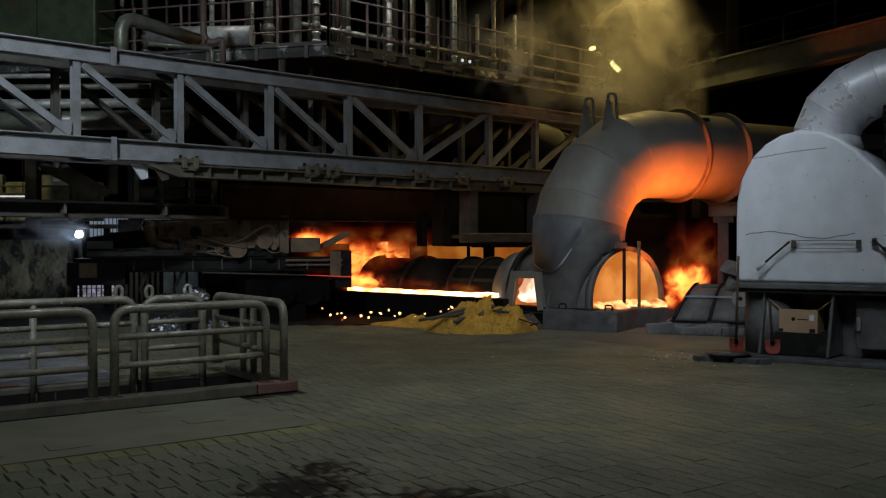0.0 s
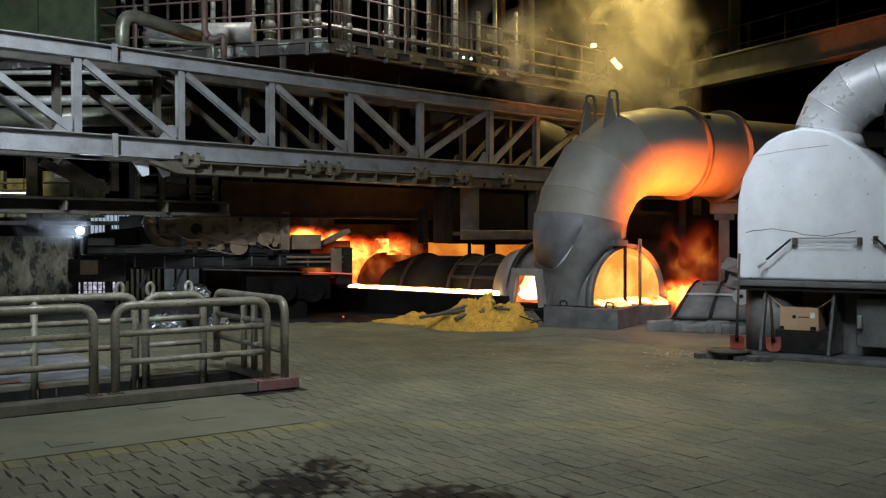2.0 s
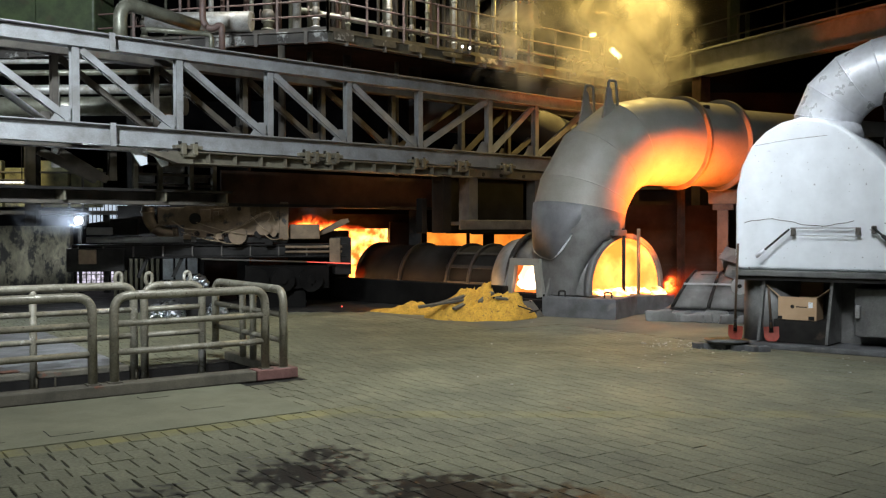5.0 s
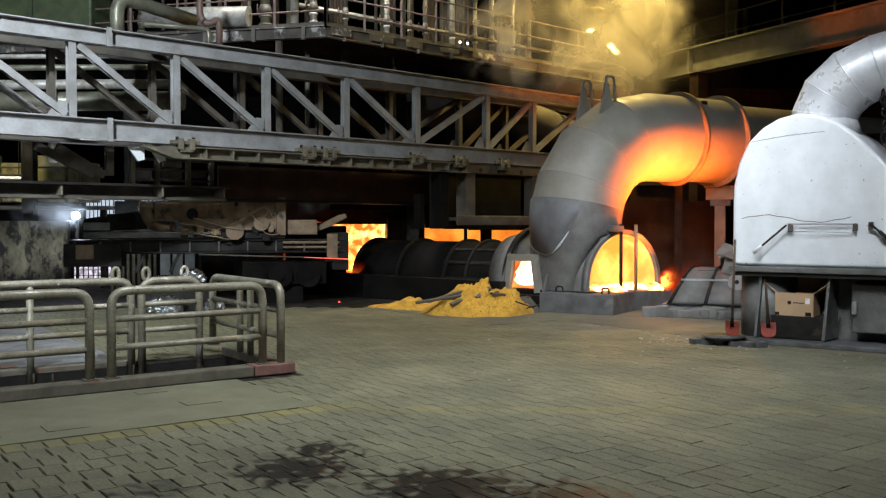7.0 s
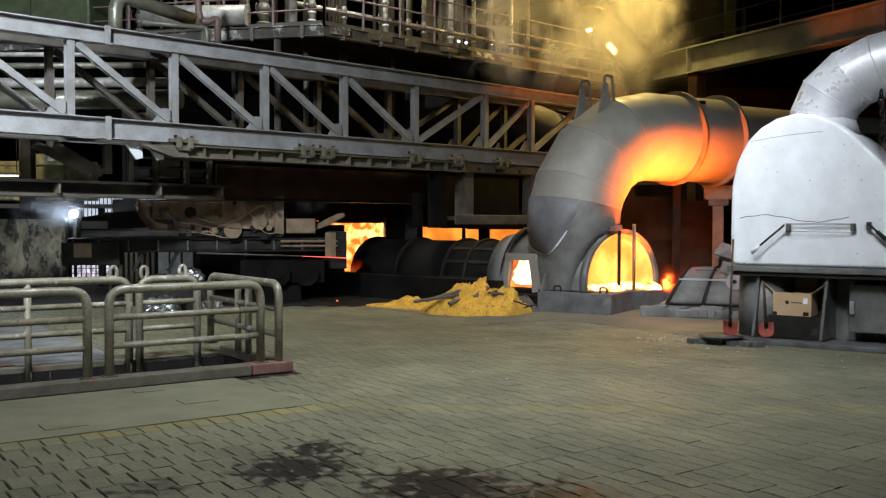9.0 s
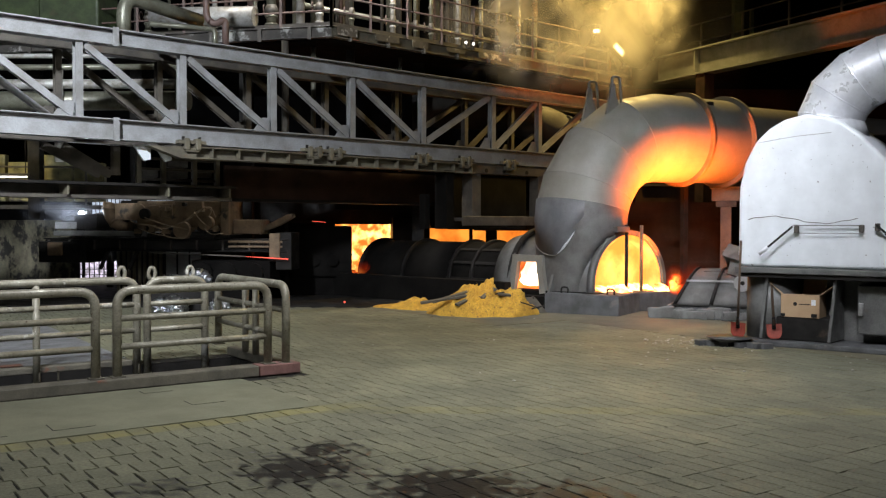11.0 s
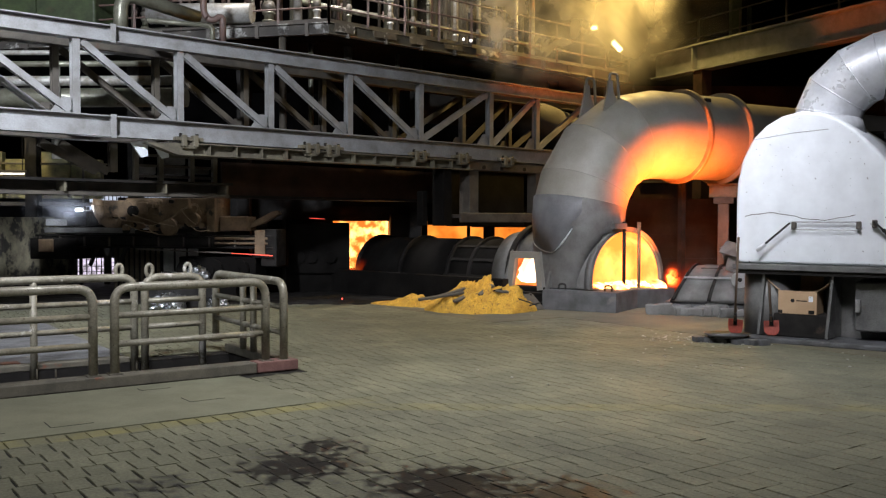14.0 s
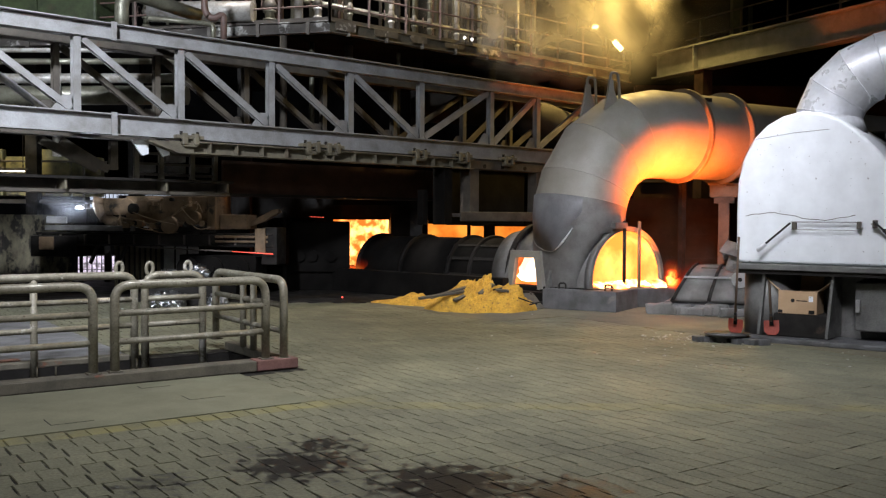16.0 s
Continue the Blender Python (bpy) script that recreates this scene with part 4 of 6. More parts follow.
tagged(part("white_debris", bm, M_PIPE_WHITE), "scattered pale crumbs of refractory on the floor", "debris", kind="stuff")


# ---------------------------------------------------------------- pit kerb, slab and guard rails
t = thing("pit_kerb", PIT, "rusty steel kerb round the open floor pit", "kerb", kind="structure")
bm = B()
box(bm, -8.0, 2.62, 0.0, 0.24, 0.0, 0.12, bevel=0.012)
part("kerb_bar", bm, M_KERB, t)
bm = B()
box(bm, 2.63, 3.14, 0.0, 0.24, 0.0, 0.122, bevel=0.012)
part("kerb_end", bm, M_PINK, t, "faded pink painted kerb end")
bm = B()
box(bm, 3.0, 3.14, 0.24, 1.9, 0.0, 0.11, bevel=0.012)
part("kerb_bar", bm, M_KERB, t)
for x in (0.32, 0.5, 1.32):
    part("kerb_peg", tube(B(), ((x, 0.2, 0.11), (x, 0.2, 0.23)), 0.01, 6), M_KERB, t)
t2 = thing("floor_plates", PIT, "grey steel floor plates behind the pit", "floor plates", kind="structure")
for k in range(6):
    bm = B()
    box(bm, -8.0 + 1.62 * k, -6.39 + 1.62 * k, 1.93, 6.5, 0.0, 0.05, bevel=0.008)
    part("plate", bm, M_PLATE, t2)
bm = B()
box(bm, -8.0, 1.72, 1.76, 1.92, -0.20, 0.05, bevel=0.01)
part("edge_beam", bm, M_KERB, t2, "rusty brown edge beam")
bm = B()
box(bm, -8.0, 0.5, 1.94, 2.12, 0.051, 0.058)
part("rust_stripe", bm, M_PAVER_RED, t2, "orange rust stripe")


def guard_rail(m, length, label, z0=0.0, top=0.915, mids=(0.32, 0.62), posts=(), eyes=()):
    """A bent-tube hoop of that length with middle rails."""
    t = thing("guard_rail", m, label, "railing", "railings round the pit")
    part("hoop", tube(B(), rounded([(0, 0, z0), (0, 0, top), (length, 0, top), (length, 0, z0)], 0.18, 8), 0.048, 16), M_RAIL, t)
    for z in mids:
        part("mid_rail", tube(B(), ((0.02, 0, z), (length - 0.02, 0, z)), 0.035, 12), M_RAIL, t)
    for x in posts:
        part("post", tube(B(), ((x, 0, z0), (x, 0, top)), 0.042, 12), M_RAIL, t)
    for x in eyes:
        bm = B()
        tube(bm, [(x + 0.042 * math.cos(a), 0, top + 0.085 + 0.075 * math.sin(a)) for a in [i * math.tau / 14 for i in range(14)]], 0.024, 8, closed=True)
        part("lifting_eye", bm, M_RAIL, t)
    for x in (0, length):
        bm = B()
        box(bm, x - 0.07, x + 0.07, -0.07, 0.07, z0, z0 + 0.015)
        part("foot_plate", bm, M_KERB, t)
    return t


guard_rail(PIT @ pose(1.07, 0.12, 0.12), 1.71, "worn grey tubular guard rail on the pit kerb")
guard_rail(PIT @ pose(-2.4, 0.12, 0.12), 3.25, "worn grey tubular guard rail on the pit kerb", posts=(1.3,))
guard_rail(PIT @ pose(3.0, 0.10, 0.11, 0, 0, 90), 2.1, "worn grey tubular guard rail beside the pit", posts=(0.86, 1.18))
guard_rail(PIT @ pose(1.89, 1.72, 0.0), 0.74, "worn grey tubular guard rail at the pit's back edge", z0=-0.20, top=1.03, mids=(0.42, 0.74), eyes=(0.06, 0.55))
guard_rail(PIT @ pose(-2.3, 1.72, 0.0), 4.06, "worn grey tubular guard rail at the pit's back edge", z0=-0.20, top=1.04, mids=(0.42, 0.74), posts=(1.2, 2.9), eyes=(3.88,))

# ---------------------------------------------------------------- tapping machine
MACHINE = pose(-8.0, 19.4, 0, 0, 0, 12)
machine = thing("tapping_machine", MACHINE, "dusty brown tapping machine with a red-hot lance tip", "machine")


def mbox(name, x0, x1, y0, y1, z0, z1, m=M_BROWN, parent=None, bevel=0.02, label=""):
    bm = B()
    box(bm, x0, x1, y0, y1, z0, z1, bevel=bevel)
    return part(name, bm, m, parent or machine, label)


mbox("boom", 0.2, 5.9, -0.25, 0.25, 1.14, 1.36, M_SOOT_SHADE)
mbox("boom_flange", 0.2, 5.9, -0.32, 0.32, 1.36, 1.40, M_SOOT_SHADE)
mbox("heat_shield", 5.50, 5.74, -0.38, -0.33, 0.98, 1.52, M_BROWN, label="scorched pale heat shield")
mbox("hydraulic_block", 1.25, 1.6, -0.40, -0.25, 1.40, 1.58, M_SOOT_SHADE)
part("ram", tube(B(), ((1.6, -0.36, 1.49), (2.6, -0.36, 1.52)), 0.05, 10), M_TRUSS_DARK, machine)
part("ram_rod", tube(B(), ((2.6, -0.36, 1.52), (3.2, -0.36, 1.54)), 0.025, 8), M_ALU, machine)
for x in (0.3, 0.8, 1.4, 2.0, 2.6, 3.2, 3.8, 4.4, 5.0):
    mbox("web_rib", x, x + 0.03, -0.31, -0.24, 1.14, 1.36, M_TRUSS_DARK, bevel=0)
mbox("boom_flange", 0.2, 5.9, -0.32, 0.32, 1.10, 1.14, M_SOOT_SHADE)
mbox("slide_rail", 1.0, 4.6, -0.38, -0.30, 1.42, 1.55, M_SOOT_SHADE)
body = mbox("drive_housing", 2.45, 4.45, -0.35, 0.4, 1.62, 2.22)
mbox("cover_plate", 2.75, 3.0, -0.385, -0.35, 1.86, 2.14, M_BROWN, body)
mbox("cover_plate", 3.05, 3.3, -0.39, -0.35, 1.86, 2.16, M_BROWN, body)
mbox("end_bulkhead", 4.42, 4.62, -0.45, 0.45, 1.48, 2.30)
mbox("motor", 1.9, 2.5, -0.30, 0.3, 1.80, 2.18)
part("motor_drum", tube(B(), ((2.5, -0.42, 2.0), (2.5, 0.3, 2.0)), 0.17, 18), M_BROWN, machine)
part("motor_drum", tube(B(), ((2.68, -0.48, 1.94), (2.68, -0.3, 1.94)), 0.12, 18), M_SOOT_SHADE, machine)
part("gear_case", tube(B(), ((3.55, -0.50, 1.58), (3.55, -0.2, 1.58)), 0.19, 18), M_BROWN, machine)
part("gear_case", tube(B(), ((4.1, -0.52, 1.74), (4.1, -0.3, 1.74)), 0.16, 18), M_BROWN, machine)
for pts in ([(3.2, -0.5, 1.62), (3.7, -0.55, 1.80), (4.15, -0.55, 2.10), (4.28, -0.5, 2.02), (4.05, -0.5, 1.72)], [(2.7, -0.5, 1.86), (3.0, -0.55, 1.76), (3.35, -0.55, 1.66), (3.7, -0.52, 1.60)],
            [(3.85, -0.5, 1.98), (4.0, -0.55, 1.80), (4.2, -0.52, 1.64)], [(2.4, -0.4, 1.66), (2.9, -0.5, 1.50), (3.3, -0.5, 1.44)],
            [(3.55, -0.52, 1.72), (3.9, -0.56, 1.98), (4.22, -0.52, 2.14), (4.34, -0.5, 1.86)], [(3.0, -0.45, 1.58), (3.25, -0.55, 1.42), (3.6, -0.5, 1.40)], [(4.1, -0.55, 1.62), (4.25, -0.56, 1.48), (4.5, -0.46, 1.52)],
            [(2.2, -0.35, 1.90), (2.45, -0.5, 1.72), (2.8, -0.5, 1.70), (3.1, -0.5, 1.60)]):
    part("hose", tube(B(), rounded(pts, 0.12, 4), 0.010, 7), M_HOSE, machine)
part("exhaust_bend", tube(B(), [(2.22 + 0.52 * math.cos(radians(a)), -0.18, 2.08 + 0.46 * math.sin(radians(a))) for a in range(165, 291, 9)], 0.13, 16), M_BROWN, machine)
for a in (180, 225, 270):
    c, d = Vector((2.22 + 0.52 * math.cos(radians(a)), -0.18, 2.08 + 0.46 * math.sin(radians(a)))), Vector((-math.sin(radians(a)), 0, math.cos(radians(a))))
    part("bend_flange", tube(B(), (c - d * 0.02, c + d * 0.02), 0.155, 16), M_BROWN, machine)
for k in range(26):
    r = random.Random(2100 + k)
    x, z = r.uniform(2.5, 4.4), r.choice((1.44, 1.5, 1.56, 1.62, 2.05, 2.15))
    w, h = r.uniform(0.03, 0.10), r.uniform(0.02, 0.07)
    if k % 2:
        mbox("bracket", x - w, x + w, -0.44 - 0.06 * r.random(), -0.30, z - h, z + h, r.choice((M_BROWN, M_SOOT_SHADE, M_BROWN)), bevel=0.01)
    else:
        part("fitting", tube(B(), ((x, -0.46, z), (x, -0.30, z)), h + 0.015, 10), r.choice((M_BROWN, M_SOOT_SHADE)), machine)
mbox("valve_block", 0.95, 1.5, -0.34, 0.1, 1.60, 1.94, M_SOOT_SHADE)
mbox("bed_slab", 0.5, 2.7, -0.42, 0.3, 1.44, 1.56, M_STAND)
bm = B()
prism(bm, [(0.35, 1.62), (1.7, 1.62), (2.3, 2.05), (2.3, 2.12), (0.45, 1.84)], 0.1, 0.4)
part("deflector", bm, M_SOOT_SHADE, machine)
mbox("slide_panel", 0.5, 1.02, -0.36, -0.32, 1.60, 1.76, M_TRUSS)
mbox("counterweight", 0.1, 1.25, -0.35, 0.35, 0.84, 1.32, M_SOOT_SHADE)
mbox("counterweight", 0.35, 0.7, -0.42, -0.35, 1.0, 1.3, M_BROWN)
mbox("clamp_head", 4.66, 5.30, -0.30, 0.3, 1.50, 1.82)
mbox("clamp_rail", 4.55, 5.78, -0.34, -0.24, 1.30, 1.36)
mbox("clamp_rail", 4.55, 5.78, -0.34, -0.24, 1.20, 1.25)
bm = B()
prism(bm, [(5.25, 1.55), (5.35, 1.70), (5.62, 1.84), (5.80, 1.93), (5.93, 1.95), (5.97, 1.88), (5.90, 1.84), (5.62, 1.68)], -0.08, 0.08)
part("hook_arm", bm, M_BROWN, machine)
mbox("end_block", 5.62, 5.98, -0.30, 0.35, 0.72, 1.54, M_SOOT_SHADE)
for z in (0.9, 1.1, 1.3):
    mbox("cooling_pipe", 5.45, 5.64, -0.34, -0.28, z, z + 0.05, M_SOOT_SHADE)
lance = part("lance", tube(B(), ((2.8, -0.46, 1.09), (5.0, -0.46, 1.01)), 0.018, 8), M_TRUSS_DARK, machine)
part("lance_tip", tube(B(), ((5.0, -0.46, 1.01), (5.35, -0.46, 0.995), (5.95, -0.46, 0.965)), 0.018, 8, radii=[0.005, 0.008, 0.012]), M_EMBER, lance, "glowing red-hot tip")
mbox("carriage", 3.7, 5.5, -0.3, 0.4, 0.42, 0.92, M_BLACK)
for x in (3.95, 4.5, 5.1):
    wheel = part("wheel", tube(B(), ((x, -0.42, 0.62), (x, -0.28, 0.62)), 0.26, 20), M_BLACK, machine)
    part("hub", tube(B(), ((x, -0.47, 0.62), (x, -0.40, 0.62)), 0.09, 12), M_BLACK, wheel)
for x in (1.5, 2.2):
    part("strut", bar(B(), (x, -0.2, 0.7), (x + 0.2, -0.2, 1.12), 0.07, 0.07), M_SOOT_SHADE, machine)
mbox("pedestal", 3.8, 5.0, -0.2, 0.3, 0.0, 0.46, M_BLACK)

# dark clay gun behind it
t = thing("clay_gun", pose(-3.75, 22.6, 0, 0, 0, 8), "near-black clay gun parked beside the furnace mouth", "machine")
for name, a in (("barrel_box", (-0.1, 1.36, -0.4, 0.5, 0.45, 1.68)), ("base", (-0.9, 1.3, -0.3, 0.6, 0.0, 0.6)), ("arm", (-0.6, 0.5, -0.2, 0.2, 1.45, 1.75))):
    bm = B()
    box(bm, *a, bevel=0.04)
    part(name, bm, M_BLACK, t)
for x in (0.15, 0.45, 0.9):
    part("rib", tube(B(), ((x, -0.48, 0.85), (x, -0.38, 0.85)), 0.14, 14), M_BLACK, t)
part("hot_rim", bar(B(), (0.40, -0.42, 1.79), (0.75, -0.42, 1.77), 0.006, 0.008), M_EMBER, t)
part("stand_post", bar(B(), (-0.2, -0.35, 0.0), (-0.2, -0.35, 1.9), 0.08, 0.08), M_SOOT_SHADE, t)

# ---------------------------------------------------------------- furnace mouth, fire and frames around it
t = thing("furnace_mouth", pose(-2.75, 24.4, 0, 0, 0, 8), "fire-filled furnace mouth at the end of the runner", "furnace", kind="structure")
bm = B()
bmesh.ops.create_grid(bm, x_segments=30, y_segments=20, size=1.0, matrix=pose(0.72, 0.2, 0.95, 90) @ Matrix.Diagonal((1.05, 0.95, 1, 1)))
for v in bm.verts:
    v.co.y += 0.12 * noise.noise(v.co * 3)
part("fire_bed", bm, M_FIREWALL, t, "yellow-white fire and glowing lining")
bm = B()
box(bm, -1.5, 5.5, -0.3, 0.6, 1.72, 2.1)
part("lintel", bm, M_SOOT_SHADE, t)
bm = B()
box(bm, -5.6, -0.25, -0.4, 0.5, 0, 2.3)
part("jamb", bm, M_SOOT_SHADE, t)
bm = B()
box(bm, 1.22, 2.2, -0.5, 0.4, 0, 1.9, bevel=0.03)
part("jamb", bm, M_SOOT_SHADE, t)
# the wall emits light itself in place of the firelight falling on it
bm = B()
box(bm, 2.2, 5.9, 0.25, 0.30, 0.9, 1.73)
part("fire_slot", bm, glow("orange fire-lit wall", (1.0, 0.20, 0.012), 0.7, (1.0, 0.33, 0.04), 1.4, 1.4), t, "inner wall whose own orange glow stands in for firelight")
for x0, x1, z0, z1 in ((2.25, 3.28, 1.62, 1.76), (5.1, 5.9, 1.60, 1.76), (3.3, 3.38, 1.2, 1.75), (3.42, 5.1, 1.56, 1.74), (4.95, 5.08, 1.2, 1.75)):
    bm = B()
    box(bm, x0, x1, -0.2, -0.05, z0, z1, bevel=0.015)
    part("slot_plate", bm, M_SOOT_SHADE, t)

# sparks that fly off the stream
spark_pieces = []
for k in range(24):
    r = random.Random(300 + k)
    bm = B()
    bmesh.ops.create_icosphere(bm, subdivisions=1, radius=r.uniform(0.012, 0.034))
    ob = tagged(part("spark", bm, M_STREAM), "white-hot spark flying off the iron stream", "spark", "sparks")
    spark_pieces.append((ob, -2.5 + r.uniform(0, 2.6), 19.3 + r.uniform(-0.5, 0.5), r.uniform(0.08, 0.4), r.uniform(0.2, 1.6), r.uniform(-0.4, 0.4)))
bm = B()
bmesh.ops.create_icosphere(bm, subdivisions=1, radius=0.025)
tagged(part("ember", bm, M_EMBER, m=pose(-2.28, 20.2, 0.03)), "small red ember lying on the floor", "ember")

# frames over the runner, parallel to the truss
t = thing("runway_beam", TRUSS, "sooty steel runway beam under the truss", "beam")
part("girder", ibeam(B(), (3.2, -0.1, 3.02), (10.2, -0.1, 3.02), 0.35, 0.22), M_PORTAL, t)
bm = B()
prism(bm, [(2.3, 3.10), (3.2, 3.13), (3.2, 2.91), (2.9, 2.91)], -0.2, 0.0)
part("girder_nose", bm, M_PORTAL, t)
for x in (3.1, 5.75, 6.25, 8.6, 9.9, 11.4):
    bm = B()
    for dx in (-0.11, 0.11):
        box(bm, x + dx - 0.05, x + dx + 0.05, -0.30, -0.16, 3.06, 3.27, bevel=0.015)
    for z, w in ((3.20, 0.27), (3.06, 0.13)):
        box(bm, x - w, x + w, -0.27, -0.13, z - 0.035, z + 0.035, bevel=0.012)
    clamp = part("rail_clamp", bm, M_PORTAL, t)
    for dx in (-0.16, 0.16):
        part("clamp_bolt", tube(B(), ((x + dx, -0.22, 3.12), (x + dx, -0.22, 3.30)), 0.03, 6), M_SOOT_SHADE, clamp)
for k in range(13):
    bm = B()
    box(bm, 3.5 + 0.55 * k, 3.52 + 0.55 * k, -0.26, -0.12, 2.93, 3.11)
    part("web_stiffener", bm, M_PORTAL, t)
t = thing("portal_frame", TRUSS, "sooty steel portal frame over the runner", "frame")
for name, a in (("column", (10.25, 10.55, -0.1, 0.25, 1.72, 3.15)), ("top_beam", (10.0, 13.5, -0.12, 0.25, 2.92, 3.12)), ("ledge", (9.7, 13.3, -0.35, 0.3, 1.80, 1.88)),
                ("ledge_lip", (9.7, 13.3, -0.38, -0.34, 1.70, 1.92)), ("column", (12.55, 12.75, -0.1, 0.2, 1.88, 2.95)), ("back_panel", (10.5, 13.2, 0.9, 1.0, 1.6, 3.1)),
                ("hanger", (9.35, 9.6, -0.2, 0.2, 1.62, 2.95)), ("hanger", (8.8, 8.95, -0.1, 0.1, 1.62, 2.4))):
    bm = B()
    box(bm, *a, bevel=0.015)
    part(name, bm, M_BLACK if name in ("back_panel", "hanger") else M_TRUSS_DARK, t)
for x in (10.7, 11.3, 12.1):
    bm = B()
    tube(bm, ((x, -0.14, 3.0), (x, -0.10, 3.0)), 0.05, 8)
    part("bolt_head", bm, M_SOOT_SHADE, t)
t = thing("lower_girder", TRUSS @ pose(0, 1.3, -0.07), "dark heavy steel girder above the machine", "beam")
for name, a, m in (("web", (-4, 4.6, 0.0, 0.06, 2.32, 2.50), M_TRUSS_DARK), ("deep_web", (4.6, 10.4, 0.0, 0.06, 2.32, 3.0), M_BROWNWALL), ("lower_flange", (-4, 4.6, -0.3, 0.35, 2.26, 2.32), M_TRUSS_DARK), ("lower_flange", (4.6, 10.4, -0.1, 0.35, 2.26, 2.32), M_SOOT_SHADE), ("upper_flange", (-4, 4.6, -0.45, 0.35, 2.50, 2.55), M_SOOT_SHADE)):
    bm = B()
    box(bm, *a)
    part(name, bm, m, t)
for x in (-2.4, -0.6, 1.3, 3.2, 4.5):
    bm = B()
    box(bm, x - 0.02, x + 0.02, -0.40, 0.0, 2.32, 2.50)
    part("stiffener", bm, M_PORTAL, t)
t = thing("knee_brace", TRUSS @ pose(0, 1.0, 0), "dark steel knee braces below the truss", "brace")
for a, b in (((0.9, 0, 3.1), (1.9, 0, 2.62)), ((1.25, 0, 3.1), (2.1, 0, 2.62)), ((2.2, 0, 3.15), (2.2, 0, 2.62))):
    part("brace_bar", ibeam(B(), a, b, 0.14, 0.12, 0.016, (0, 1, 0)), M_TRUSS_DARK, t)
for x in (2.15, 2.55):
    bm = B()
    prism(bm, [(x, 3.12), (x + 0.32, 3.16), (x + 0.32, 2.88), (x + 0.2, 2.85)], -0.9, -0.86)
    part("white_gusset", bm, M_TANK, t, "bright white gusset plate")
t = thing("service_rack", TRUSS @ pose(0, 1.25, 0), "dark steel service rack standing on the lower girder", "rack")
for x in (2.75, 3.25, 3.9, 4.4):
    part("rack_post", bar(B(), (x, 0, 2.48), (x, 0, 3.25), 0.09, 0.09), M_PORTAL, t)
for z in (2.58, 2.78, 2.98):
    part("rack_rail", bar(B(), (2.75, 0.02, z), (4.4, 0.02, z), 0.06, 0.05), M_TRUSS_DARK, t)
for x0, x1, z0 in ((2.84, 3.18, 2.62), (3.36, 3.8, 2.62), (3.36, 3.8, 2.83), (4.0, 4.32, 2.66)):
    bm = B()
    box(bm, x0, x1, 0.05, 0.25, z0, z0 + 0.14, bevel=0.015)
    part("junction_box", bm, M_STAND, t)
t = thing("strip_lamp", pose(-11.35, 23.9, 2.92, 0, 0, 6), "white fluorescent strip lamp before the switch panels", "lamp")
part("tube", tube(B(), ((-0.35, 0, 0), (0.45, 0, 0)), 0.017, 8), M_LAMP_S, t)
bm = B()
box(bm, -0.4, 0.5, -0.02, 0.08, 0.03, 0.09, bevel=0.01)
part("lamp_housing", bm, M_TRUSS_DARK, t)
for x in (-0.3, 0.4):
    part("hanger_rod", tube(B(), ((x, 0.03, 0.08), (x, 0.03, 3.1)), 0.012, 6), M_SOOT_SHADE, t)
# supports that carry the truss and beams
t = thing("support_column", TRUSS @ pose(15.0, 0.7, 0), "sooty steel column that carries the truss", "column")
part("shaft", ibeam(B(), (0, 0, 0), (0, 0, Z0), 0.4, 0.4, 0.03, (1, 0, 0)), M_SOOT_SHADE, t)
part("crosshead", bar(B(), (0, -0.9, Z0 - 0.12), (0, 1.0, Z0 - 0.12), 0.3, 0.22), M_SOOT_SHADE, t)
t = copy_thing(t, TRUSS @ pose(-6.4, 0.7, 0))

# ---------------------------------------------------------------- behind and left of the machine
bm = B()
box(bm, -14, -9.05, 22.3, 22.5, 0, 1.8)
tagged(part("wall_stained", bm, M_WALL), "stained and splashed pale plaster wall", "wall", kind="structure")
t = thing("flood_lamp", pose(-8.5, 21.45, 1.92), "bright white flood lamp on the wall", "lamp")
bm = B()
box(bm, -0.12, 0.12, 0.0, 0.14, -0.12, 0.12, bevel=0.03)
part("lamp_housing", bm, M_SOOT_SHADE, t)
bm = B()
tube(bm, ((0, -0.03, 0), (0, -0.004, 0)), 0.09, 18)
part("lens", bm, M_LAMP_W, t, "glaring white lens")
part("lamp_post", bar(B(), (0, 0.07, -0.1), (0, 0.07, -1.92), 0.06, 0.06), M_SOOT_SHADE, t)
bm = B()
for k in range(9, 30):
    box(bm, -11.0 + 0.11 * k, -10.93 + 0.11 * k, 26.0, 26.04, 1.88, 2.45)
tagged(part("window_strip", bm, glow("daylit glass slats", (0.75, 0.86, 1.0), 0.75)), "row of bright glass slats behind the machine", "window", kind="structure")
bm = B()
box(bm, -10.2, -9.1, 25.6, 25.62, 0.2, 0.68)
tagged(part("window_low", bm, M_DAY), "bright low opening onto the yard", "opening", kind="structure")
bm = B()
for k in range(9):
    box(bm, -10.2 + 0.135 * k, -10.185 + 0.135 * k, 25.5, 25.55, 0.1, 0.72)
for z in (0.3, 0.45):
    box(bm, -10.2, -9.1, 25.5, 25.54, z, z + 0.015)
tagged(part("window_grille", bm, M_SOOT_SHADE), "dark grille before the low opening", "grille", kind="structure")
t = thing("corrugated_screen", pose(-8.12, 22.6, 0, 0, 0, 0), "grey corrugated sheet screen behind the pit", "screen")
for k in range(9):
    bm = B()
    box(bm, 0.13 * k, 0.13 * k + 0.075, 0, 0.05, 0.0, 1.15, bevel=0.01)
    part("sheet_rib", bm, M_OLIVE, t)
